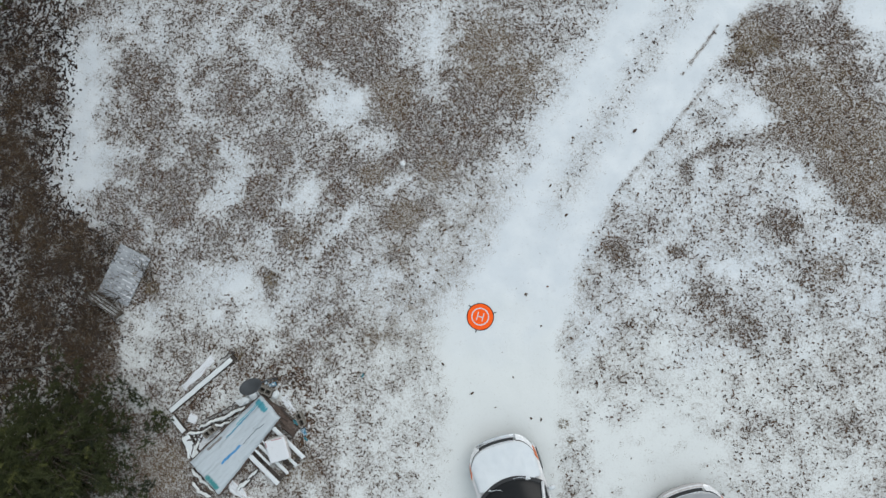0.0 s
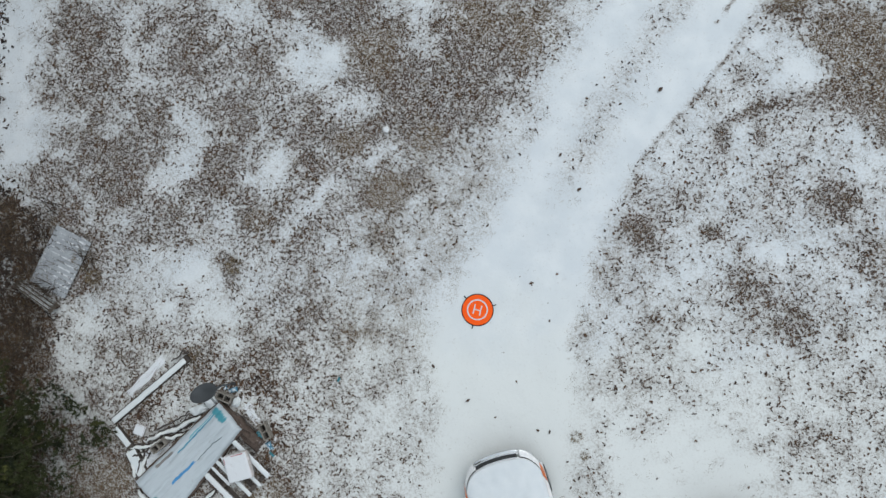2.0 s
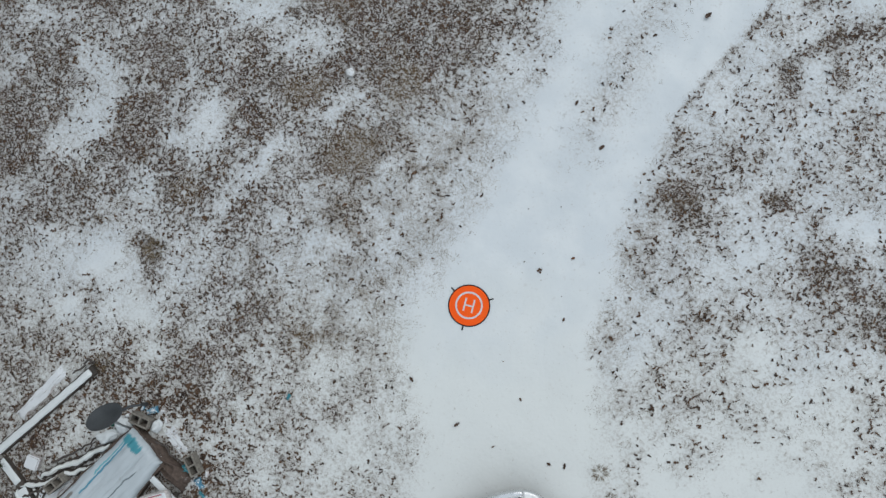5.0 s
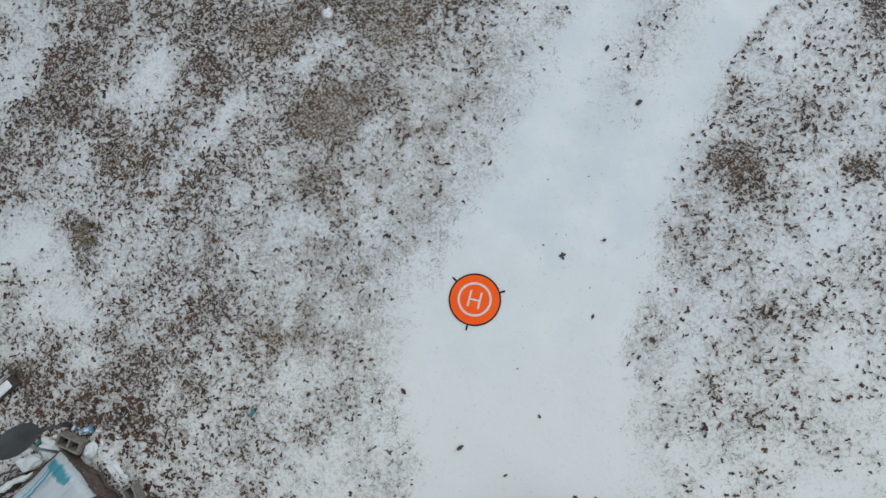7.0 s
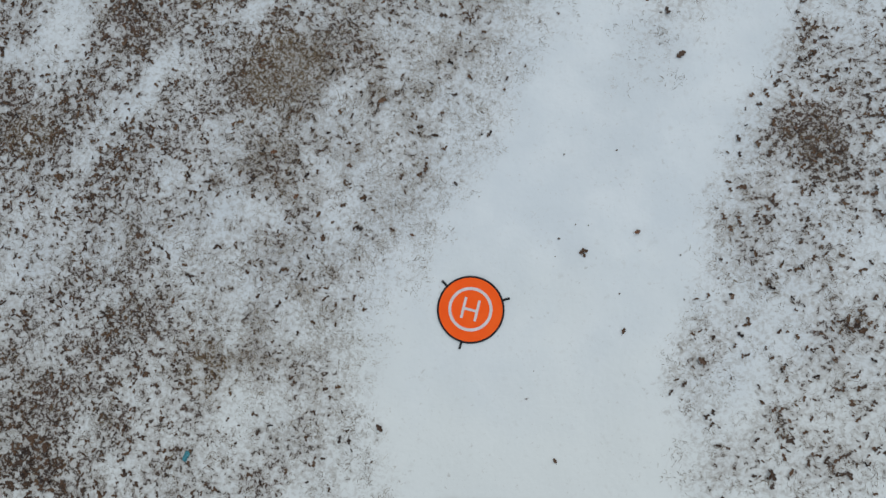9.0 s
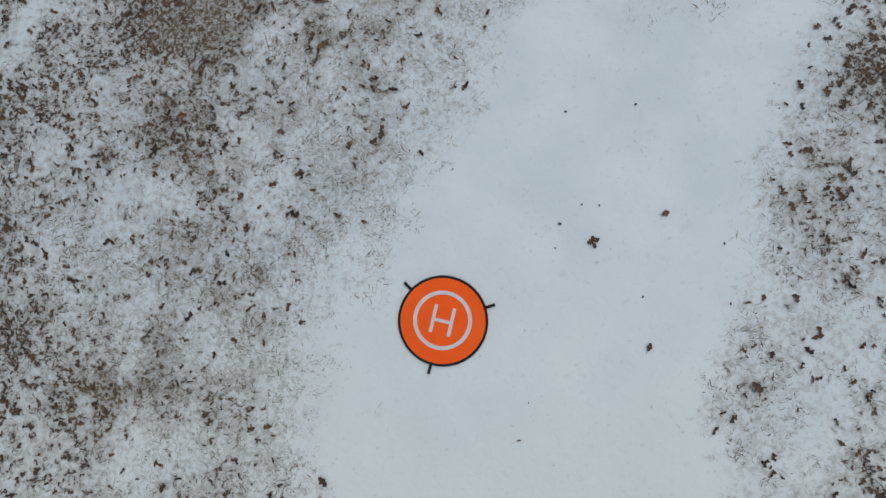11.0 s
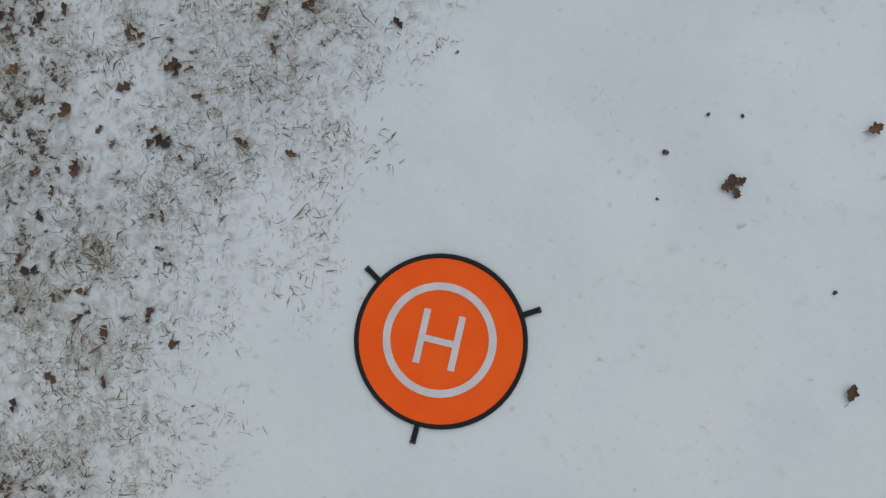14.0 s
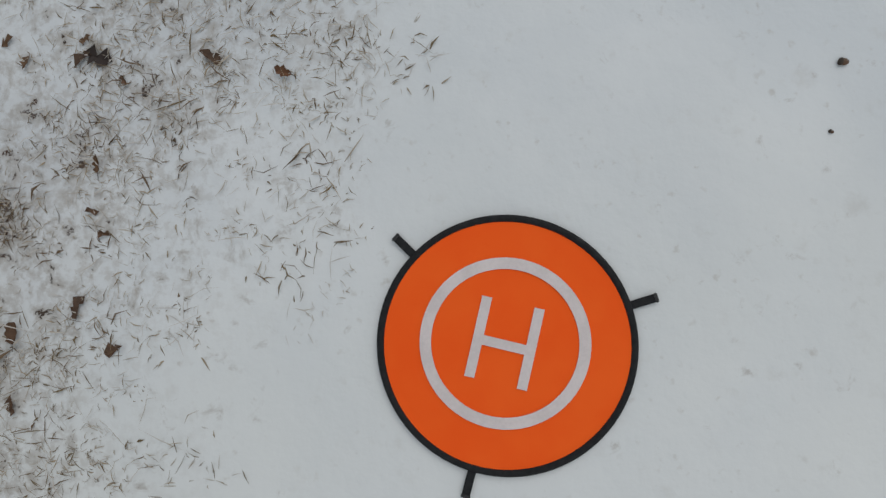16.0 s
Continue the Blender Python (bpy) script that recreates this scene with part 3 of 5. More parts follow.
def grass(name, seed, tufts, x0, x1, y0, y1, chance, per, spread, length, width, lift, label, frost=0.0):
    rng = np.random.RandomState(seed)
    tx, ty = scatter(rng, tufts, x0, x1, y0, y1, chance)
    n = len(tx) * per
    cx, cy, size = np.repeat(tx, per), np.repeat(ty, per), np.repeat(rng.uniform(0.5, 1.25, len(tx)), per)
    tint = np.repeat(rng.rand(len(tx)), per) * 0.6 + rng.rand(n) * 0.4
    tint = tint + frost * (0.55 * np.repeat(rng.rand(len(tx)), per) + 0.45 * rng.rand(n)) if frost > 0 else tint + frost * rng.rand(n)
    a, r = rng.uniform(0, 2 * np.pi, n), spread * np.sqrt(rng.rand(n)) * size
    bx, by = cx + r * np.cos(a), cy + r * np.sin(a)
    a = rng.uniform(0, 2 * np.pi, n)
    L = length * size * (0.35 + rng.gamma(2.0, 0.3, n))
    w = width * (0.5 + rng.gamma(2.0, 0.28, n))
    e = np.abs(rng.normal(0, lift, n))
    z = ground_z(bx, by) - 0.004
    dx, dy = np.cos(a), np.sin(a)
    v = np.empty((n, 4, 3))
    v[:, 0] = np.stack([bx, by, z], -1)
    hx, hy, hz = bx + dx * L * 0.5, by + dy * L * 0.5, z + 0.006 + L * 0.5 * np.sin(e)
    v[:, 1] = np.stack([hx - dy * w, hy + dx * w, hz], -1)
    v[:, 2] = np.stack([hx + dy * w, hy - dx * w, hz], -1)
    b = a + rng.normal(0, 0.38, n)
    v[:, 3] = np.stack([hx + np.cos(b) * L * 0.5, hy + np.sin(b) * L * 0.5, hz + L * 0.2 * np.sin(e)], -1)
    i = np.arange(n)[:, None] * 4
    f = np.concatenate([i + [0, 2, 1], i + [1, 2, 3]], 1).reshape(-1, 3)
    me = big_mesh(name, v.reshape(-1, 3), f, blade_mat, "tone", np.repeat(tint, 4))
    return tagged(new(name, me), label, "grass", "", "stuff")


def leaf_outline(rng, lobes=4):
    """Half widths along an oak leaf, from stalk to tip."""
    pts = []
    for k in range(2 * lobes + 1):
        s = k / (2 * lobes)
        w = 0.30 * math.sin(math.pi * min(s * 0.92 + 0.06, 1)) ** 0.7 * (1.0 if k % 2 else 0.55)
        pts.append((s, w * rng.uniform(0.8, 1.2)))
    return pts


def leaves(name, seed, n, x0, x1, y0, y1, chance, lo, hi, label, tone_up=0.0):
    rng = np.random.RandomState(seed)
    x, y = scatter(rng, n, x0, x1, y0, y1, chance)
    n = len(x)
    size, a, t = rng.uniform(lo, hi, n), rng.uniform(0, 2 * np.pi, n), np.clip(rng.rand(n) + tone_up, -0.4, 1)
    fold, curl, tip = rng.uniform(0.05, 0.75, n), rng.uniform(-0.5, 0.7, n), rng.normal(0, 0.25, n)
    out = ((0.0, 0.02), (0.30, 0.36), (0.50, 0.12), (0.74, 0.38), (1.0, 0.01))
    m = len(out)
    v = np.empty((n, 3 * m, 3))
    z = ground_z(x, y) + 0.006
    for k, (s, w) in enumerate(out):
        for j, side in enumerate((-1, 0, 1)):
            lx, ly = (s - 0.5 + abs(side) * rng.uniform(-0.16, 0.16, n)) * size, side * w * size * np.cos(fold) * rng.uniform(0.35, 1.35, n)
            lz = abs(side) * w * size * np.sin(fold) + curl * (s - 0.5) ** 2 * size + tip * (s - 0.5) * size
            v[:, 3 * k + j] = np.stack([x + lx * np.cos(a) - ly * np.sin(a), y + lx * np.sin(a) + ly * np.cos(a), z + np.maximum(lz, -0.004)], -1)
    i = np.arange(n)[:, None] * 3 * m
    quad = [i + [3 * k + j, 3 * k + j + 1, 3 * k + j + 4, 3 * k + j + 3] for k in range(m - 1) for j in (0, 1)]
    f = np.concatenate(quad, 1).reshape(-1, 4)
    me = big_mesh(name, v.reshape(-1, 3), f, leaf_mat, "tone", np.repeat(t, 3 * m))
    return tagged(new(name, me), label, "leaves", "", "stuff")


YARD = (-15.5, 12.5, -8.5, 10.5)
grass("dead_grass", 11, 105000, *YARD, lambda c, x, y: 0.62 * np.clip(c - 0.05 + 0.25 * olive(x, y), 0, 0.85) ** 1.35 * (0.10 + 1.75 * ramp(soft_noise(x, y, 7.5, 1, 2), 0.42, 0.62)), 12, 0.085, 0.054, 0.0019, 0.35, "short dead brown grass poking through thin snow", 0.0)
grass("fine_grass", 12, 78000, -4.6, 4.6, -3.2, 4.6, lambda c, x, y: 0.85 * np.clip(c - 0.07, 0, 1) * (0.30 + 1.6 * ramp(soft_noise(x, y, 7, 4, 2), 0.34, 0.66)) * (1 - ramp(np.hypot(x / 4.5, (y - 0.7) / 3.8) + 0.5 * (soft_noise(x, y, 0.7, 3) - 0.5), 0.35, 0.95)), 9, 0.06, 0.046, 0.00125, 0.3, "fine grey-brown grass tufts poking through thin snow", 1.5)
# brush weeds: tones lowered to stand in for overhanging dimness
grass("brush_grass", 15, 20000, -15.5, -10.2, -8.5, 9.5, lambda c, x, y: ramp(-x, 10.2 + 1.9 * ramp(y, 1.4, 3.6), 11.6 + 1.9 * ramp(y, 1.4, 3.6)) * ramp(c, 0.55, 1.0), 8, 0.12, 0.22, 0.003, 0.8, "tall dead weeds and brush at the edge of the yard", -0.5)
leaves("leaf_litter", 13, 110000, *YARD, lambda c, x, y: 0.80 * ramp(c, 0.10, 1.10) ** 1.25 * (0.30 + 1.3 * ramp(soft_noise(x, y, 4.2, 6, 2), 0.36, 0.64)) * (1 - 0.35 * olive(x, y)) * (0.28 + 0.72 * ramp(np.hypot(x, y - 0.7), 1.8, 5.0)), 0.032, 0.078, "dark brown dead leaves scattered on the snow", -0.12)
leaves("leaf_scraps", 14, 17000, *YARD, lambda c, x, y: 0.0006 * (np.hypot(x - 0.7, y - 0.3) > 2.2) + 0.5 * ramp(c, 0.12, 0.40) * (0.35 + 0.65 * ramp(x, 2.0, 3.5)), 0.035, 0.095, "dark frosted leaves lying on the snow", -0.35)
# leaf colour pushed towards black in place of tree shade
leaves("brush_leaves", 16, 46000, -15.5, -10.2, -8.5, 9.5, lambda c, x, y: ramp(-x, 10.2 + 1.9 * ramp(y, 1.4, 3.6), 11.6 + 1.9 * ramp(y, 1.4, 3.6)) * (0.25 + 0.75 * ramp(soft_noise(x, y, 6.5, 3, 2), 0.36, 0.60)), 0.05, 0.12, "leaves caught in the brush, darkened for tree shade", -0.75)
leaves("heap_leaves", 17, 9000, -9.2, -3.6, -5.2, -0.6, lambda c, x, y: 0.9 * np.maximum(np.exp(-(((x + 5.75) / 1.0) ** 2 + ((y + 1.85) / 0.45) ** 2)), np.maximum(np.exp(-(((x + 4.75) / 0.35) ** 2 + ((y + 3.1) / 0.9) ** 2)), np.maximum(0.8 * np.exp(-(((x - y + 5.55) / 0.28) ** 2 + ((x + 7.8) / 0.9) ** 2)), 0.35 * np.exp(-(((x + 7.3) / 1.2) ** 2 + ((y + 3.0) / 1.0) ** 2))))) * ramp(soft_noise(x, y, 4, 7), 0.3, 0.6), 0.05, 0.11, "dark brown leaves drifted against the heap", -0.22)


# ---- landing pad ----
def landing_pad():
    m = pose(0, 0, 0.004, 0, 0, -13.3)
    pad = thing("landing_pad", m, "round orange drone landing pad with a white H, lying on snow", "landing pad")
    bm = bmesh.new()
    n, rings = 96, [0.0, 0.08, 0.16, 0.24, 0.30, 0.345, 0.364]
    mid = bm.verts.new((0, 0, 0.011))
    last = None
    for r in rings[1:]:
        cur = []
        for k in range(n):
            a = 2 * math.pi * k / n
            cur.append(bm.verts.new((r * math.cos(a), r * math.sin(a), 0.011 + 0.0012 * math.sin(3 * a + 1) * r / 0.36)))
        for k in range(n):
            if last:
                bm.faces.new((last[k], last[(k + 1) % n], cur[(k + 1) % n], cur[k]))
            else:
                bm.faces.new((mid, cur[k], cur[(k + 1) % n]))
        last = cur
    part("cloth", bm, orange, pad, "bright orange nylon cloth", True)
    bm = bmesh.new()
    loops = []
    for k in range(n):
        a = 2 * math.pi * k / n
        q = Vector((math.cos(a), math.sin(a), 0))
        loops.append([bm.verts.new(q * (0.3645 + 0.0115 * math.cos(b)) + Vector((0, 0, 0.008 + 0.009 * math.sin(b)))) for b in (2 * math.pi * j / 8 for j in range(8))])
    for k in range(n):
        p, q = loops[k], loops[(k + 1) % n]
        for j in range(8):
            bm.faces.new((p[j], p[(j + 1) % 8], q[(j + 1) % 8], q[j]))
    part("rim", bm, black_web, pad, "black webbing rim", True)
    printed = part("printed_ring", ring(0.2125, 0.246, 0.0125, 0.0145), white_print, pad, "white printed ring")
    printed.matrix_basis = pose(-0.003, 0.004, 0)
    bm = block(0.0295, 0.237, 0.0022, (-0.077, 0, 0.0125), 0)
    block(0.0295, 0.237, 0.0022, (0.077, 0, 0.0125), 0, 0, bm)
    block(0.1245, 0.0285, 0.0022, (0, -0.006, 0.0125), 0, 0, bm)
    letter = part("letter", bm, white_print, pad, "white printed capital letter H")
    letter.matrix_basis = pose(-0.003, 0.004, 0)
    for a in (30.5, 148.8, 268.0):
        strap = part("strap", block(0.088, 0.0245, 0.004, (0.409, 0, 0.006), 0.0015), black_web, pad, "black webbing strap")
        strap.matrix_basis = pose(0, 0, 0, 0, 0, a)
        end = part("peg_head", block(0.010, 0.028, 0.007, (0.447, 0, 0.007), 0.002), black_plastic, strap)
    return pad


landing_pad()


# ---- single fallen leaves on the drive ----
def fallen_leaf(x, y, size, turn, tone, lobes=3, label="dry brown oak leaf lying on snow", wide=1.25):
    rng = np.random.RandomState(int(abs(x * 731 + y * 377)) % 9973)
    out = leaf_outline(rng, lobes)
    vs, fs = [], []
    fold, curl, twist = rng.uniform(0.35, 1.0), rng.uniform(-0.2, 1.3), rng.uniform(-0.8, 0.8)
    for s, w in out:
        for side in (-1, -0.5, 0, 0.5, 1):
            k = abs(side)
            vs.append(((s - 0.5) * size, side * w * size * wide * math.cos(fold), 0.006 + k * k * w * size * math.sin(fold) + curl * (s - 0.5) ** 2 * size + twist * side * s * size * 0.3))
    for k in range(len(out) - 1):
        for j in range(4):
            fs.append((5 * k + j, 5 * k + j + 1, 5 * k + j + 6, 5 * k + j + 5))
    me = big_mesh("fallen_leaf", np.array(vs), np.array(fs), leaf_mat, "tone", np.full(len(vs), tone))
    ob = new("fallen_leaf", me)
    ob.matrix_world = on_ground(x, y, 0.004, 0, 0, turn)
    tagged(ob, label, "leaf", "leaves on the drive")
    stalk = part("stalk", tube([(-0.5 * size, 0, 0.008 + 0.25 * curl * size), (-0.72 * size, 0.03 * size, 0.012), (-0.85 * size, 0.1 * size, 0.006)], 0.0014, 0.001, 4), twig_mat, ob)
    return ob


LEAVES = [(1.82, 0.88, 0.075, 20, 0.97), (1.66, -0.20, 0.085, 70, 0.35), (-0.67, 0.83, 0.066, 160, 0.92), (0.62, -0.96, 0.035, 10, 0.5),
          (-0.43, 1.97, 0.10, 172, 0.1), (-0.53, 1.58, 0.09, 70, 0.3), (-1.24, 1.25, 0.10, 15, 0.8), (-1.70, 0.79, 0.10, 80, 0.6),
          (-1.53, 0.03, 0.08, 95, 0.45), (-0.76, 1.32, 0.07, 110, 0.6)]
LEAVES_FAR = [(4.11, 5.20, 0.16, 50, 0.15), (1.86, 3.68, 0.12, 60, 0.2), (2.30, 2.86, 0.13, 40, 0.2), (3.03, 0.65, 0.10, 100, 0.8), (3.17, -1.66, 0.15, 110, 0.15),
              (-1.0, -1.33, 0.12, 130, 0.2), (-0.17, -2.08, 0.13, 35, 0.25), (1.70, -2.71, 0.11, 80, 0.1), (1.43, -2.69, 0.09, 150, 0.2), (0.47, -2.44, 0.07, 30, 0.5),
              (0.93, -1.61, 0.07, 120, 0.4), (-1.04, 2.38, 0.12, 20, 0.85), (2.43, 0.16, 0.05, 0, 0.4), (2.47, -0.5, 0.12, 140, 0.3), (-2.03, 1.27, 0.09, 40, 0.9),
              (-2.31, 1.79, 0.1, 10, 0.95), (-1.27, 0.56, 0.07, 100, 0.7), (-1.76, 1.06, 0.09, 60, 0.75)]
for x, y, size, turn, tone in LEAVES + LEAVES_FAR:
    fallen_leaf(x, y, size * 0.86, turn, tone, wide=1.9 if tone > 0.95 else 1.4)
for turn, d in ((25, 0.030), (100, 0.024), (190, 0.028), (285, 0.034)):
    fallen_leaf(1.235 + d * math.cos(radians(turn)), 0.65 + d * math.sin(radians(turn)), 0.047, turn, 0.42, 3, "dark frosted oak leaf in a clump on snow", 2.2)


def acorn(x, y, r):
    bm = bmesh.new()
    bmesh.ops.create_icosphere(bm, subdivisions=2, radius=r, matrix=Matrix.Diagonal((1.25, 0.9, 0.8, 1)))
    ob = solo("acorn", bm, acorn_mat, on_ground(x, y, r * 0.6, 0, 0, 360 * x), "small dark acorn half sunk in snow", "acorn", "acorns on the drive", True)
    bm = bmesh.new()
    bmesh.ops.create_icosphere(bm, subdivisions=2, radius=r * 0.95, matrix=pose(-r * 0.7, 0, 0) @ Matrix.Diagonal((0.7, 1.05, 0.95, 1)))
    part("cap", bm, twig_mat, ob, "", True)


for x, y, r in ((0.97, 0.80, 0.016), (1.15, 0.96, 0.010), (1.29, 0.95, 0.010), (0.93, 0.60, 0.008), (2.27, 0.63, 0.011), (1.62, 0.20, 0.011), (1.03, 1.75, 0.012), (1.60, 1.79, 0.013), (2.30, 0.15, 0.011), (0.70, -0.66, 0.007)):
    acorn(x, y, r * 0.72)


def stone(x, y, r):
    bm = bmesh.new()
    bmesh.ops.create_icosphere(bm, subdivisions=3, radius=r)
    for v in bm.verts:
        v.co *= 1 + 0.3 * (noise.noise(v.co * 6 / r * 0.3 + Vector((x, y, 0))))
        v.co.z *= 0.7
    return solo("stone", bm, stone_mat, on_ground(x, y, r * 0.35), "pale rounded stone dusted with snow", "stone", "", True)


stone(-2.29, 4.26, 0.09)


# ---- heap of boards, sheets and rubbish ----
def timber(name, a, b, width, height, label, mat=wood_dusted):
    (x0, y0), (x1, y1) = a, b
    L, turn = math.hypot(x1 - x0, y1 - y0), math.degrees(math.atan2(y1 - y0, x1 - x0))
    x, y = (x0 + x1) / 2, (y0 + y1) / 2
    ob = thing(name, on_ground(x, y, 0, 0, 0, turn), label, "timber", "timbers round the heap")
    part("beam", block(L, width, height, (0, 0, -0.02), 0.012), wood_bare, ob)

    def cap(u, v):
        e = min(min(u, 1 - u) * L, min(v, 1 - v) * width) / 0.03
        nz = 0.012 * noise.noise((u * L * 5, v * 3, x))
        return ((u - 0.5) * (L - 0.10) - 0.045, (v - 0.5) * width * (0.80 + 0.10 * noise.noise((u * L * 4, v, 3))), height - 0.022 + 0.035 * min(e, 1) ** 0.5 + nz)
    part("snow_cap", sheet(60, 8, cap), snow, ob, "white snow lying along the top", True)
    return ob


timber("timber", (-8.78, -2.95), (-6.95, -1.34), 0.18, 0.11, "long squared timber capped with snow")
timber("timber", (-8.72, -3.10), (-8.27, -3.58), 0.18, 0.10, "short squared timber capped with snow")
timber("timber", (-8.30, -3.62), (-7.9, -4.25), 0.32, 0.09, "low board edge buried in snow")


def mattress_panel():
    """The long padded panel under a striped tarpaulin."""
    ob = thing("mattress", on_ground(-6.66, -3.74, 0.0, 0, 0, -44), "old mattress under snow and a blue-striped tarpaulin", "mattress")
    L, W = 2.78, 0.98

    def top(u, v):
        x, y = (u - 0.5) * W * (1.28 - 0.40 * v) - 0.125 * v, (v - 0.5) * L
        e = min(min(u, 1 - u) * W, min(v, 1 - v) * L)
        z = 0.29 - 0.16 * math.exp(-e / 0.03) + 0.03 * noise.noise((x * 4, y * 1.5, 1)) + 0.012 * noise.noise((x * 13, y * 5, 4))
        z -= 0.03 * math.exp(-((x + 0.38 + 0.02 * math.sin(y * 4)) / 0.03) ** 2) + 0.02 * math.exp(-((x + 0.02) / 0.02) ** 2)
        return (x + 0.02 * noise.noise((y * 3, u * 2, 7)), y + 0.02 * noise.noise((x * 4, v, 9)), z)
    part("tarpaulin", sheet(56, 110, top, 0.012), tarp_mat, ob, "white snow-covered tarpaulin with blue and teal stripes", True)
    # slightly larger than the tarpaulin, so a dark brown rim shows
    bm = sheet(2, 40, lambda u, v: ((u - 0.5) * W * (1.33 - 0.40 * v) - 0.125 * v + 0.015 * math.sin(v * 21), (v - 0.5) * L * 1.02, 0.16), 0.2)
    part("padding", bm, brown_cloth, ob, "brown padding with a dark rim past the tarpaulin")
    return ob


mattress_panel()


def crumpled(name, x, y, turn, L, W, height, seed, mat, label, category, nx=50, ny=26, lift=0.0):
    def f(u, v):
        px, py = (u - 0.5) * L, (v - 0.5) * W
        e = min(u, 1 - u, v, 1 - v)
        n1 = 1 - abs(noise.noise((px * 1.2 + seed, py * 4.5, seed)))
        n2 = 1 - abs(noise.noise((px * 3 + seed, py * 9, seed + 5)))
        z = height * (0.6 * n1 ** 3 + 0.4 * n2 ** 2) * min(1, e / 0.12) - 0.015 * (1 - min(1, e / 0.05))
        wob = 0.10 * noise.noise((u * 4, v * 4, seed + 2))
        return (px + wob * W, py * (0.75 + 0.4 * noise.noise((u * 3, 0, seed))) + wob * W * 1.5, z + lift)
    return solo(name, sheet(nx, ny, f, 0.008), mat, on_ground(x, y, 0.0, 0, 0, turn), label, category, "", True)


crumpled("plastic_sheeting", -7.72, -3.78, 58, 1.05, 0.62, 0.09, 9, white_plastic, "pale sheeting bunched up under snow beside blocks", "sheeting", 70, 40)
crumpled("brown_cloth", -5.56, -2.97, -41, 1.30, 0.46, 0.20, 21, brown_cloth, "wet brown cloth slumped over the mattress end", "cloth", 80, 44, 0.06)
crumpled("snowy_rag", -5.33, -2.62, -48, 0.62, 0.34, 0.045, 27, white_plastic, "flat white rag dusted with snow", "rag", 50, 26, -0.018)
crumpled("teal_bag", -5.13, -3.12, 15, 0.30, 0.20, 0.13, 33, teal_plastic, "torn teal plastic bag", "bag", 24, 16)
crumpled("blue_wrapper", -5.83, -2.09, 20, 0.24, 0.15, 0.10, 41, blue_plastic, "crumpled blue plastic wrapper among leaves", "wrapper", 24, 16)
crumpled("blue_wrapper", -4.86, -3.36, -60, 0.22, 0.17, 0.10, 46, blue_plastic, "crumpled blue plastic wrapper among leaves", "wrapper", 24, 16)
crumpled("green_rag", -6.56, -2.33, 60, 0.16, 0.10, 0.10, 52, make_dusted("green_cloth", (0.05, 0.22, 0.16), 0.3), "scrap of green cloth beside a dish", "rag", 16, 12)
crumpled("scrap_sheet", -6.70, -5.05, -40, 0.95, 0.40, 0.09, 57, white_plastic, "snow-covered scrap sheet beside the heap", "scrap")
crumpled("scrap_sheet", -8.02, -1.86, 47, 1.30, 0.34, 0.05, 71, white_plastic, "flat scrap sheet buried in snow beside a timber", "scrap", 50, 26, -0.004)


for i, (x, y, mat, what) in enumerate(((-5.62, -2.08, white_plastic, "white"), (-5.35, -2.45, white_plastic, "white"), (-4.72, -3.18, white_plastic, "white"), (-4.80, -3.55, teal_plastic, "teal"), (-5.02, -3.30, white_plastic, "white"),
                                       (-6.02, -2.05, blue_plastic, "blue"), (-5.55, -2.25, white_plastic, "white"), (-7.95, -3.40, white_plastic, "white"), (-6.30, -2.2, white_plastic, "white"), (-3.24, -1.73, teal_plastic, "teal"))):
    crumpled("plastic_scrap", x, y, 47 * i, 0.10 + 0.02 * (i % 4), 0.07 + 0.015 * (i % 3), 0.05, 60 + i, mat, what + " scrap of plastic among dead leaves", "scrap", 10, 8)


def edge_gap_strip(points, r, seed, label):
    """A dark twisted strip along a line: sheeting edge and painted gap shade."""
    rng = random.Random(seed)
    pts = []
    for (x0, y0), (x1, y1) in zip(points, points[1:]):
        for k in range(6):
            u = k / 6
            x, y = x0 + (x1 - x0) * u + rng.gauss(0, 0.018), y0 + (y1 - y0) * u + rng.gauss(0, 0.018)
            pts.append((x, y, float(ground_z(x, y)) + 0.10 + rng.gauss(0, 0.02)))
    solo("edge_gap_strip", tube(pts, r, r * 0.6, 6), dark_strip, pose(0, 0, 0), label, "torn sheeting", "torn strips of sheeting", True)


def lumpy_bag(name, x, y, turn, L, W, H, seed, mat, label):
    """A slack bag: a flattened, dented lump."""
    bm = bmesh.new()
    bmesh.ops.create_icosphere(bm, subdivisions=4, radius=0.5)
    for v in bm.verts:
        k = 1 + 0.45 * noise.noise(v.co * 3 + Vector((seed, 0, 0))) + 0.16 * noise.noise(v.co * 9 + Vector((0, seed, 0)))
        v.co = Vector((v.co.x * L * k, v.co.y * W * k, max(v.co.z, -0.3) * H * k + 0.3 * H))
    return solo(name, bm, mat, on_ground(x, y, 0.0, 0, 0, turn), label, "bag", "slack bags in the heap", True)


lumpy_bag("plastic_bag", -6.62, -2.58, 20, 0.46, 0.22, 0.22, 3, snow, "slack white plastic bag under a dish")
lumpy_bag("plastic_bag", -6.34, -2.38, -35, 0.40, 0.26, 0.20, 8, snow, "slack white plastic bag beside a dish pole")
lumpy_bag("plastic_bag", -5.72, -2.36, 60, 0.26, 0.18, 0.14, 12, snow, "small white plastic bag beside a concrete block")

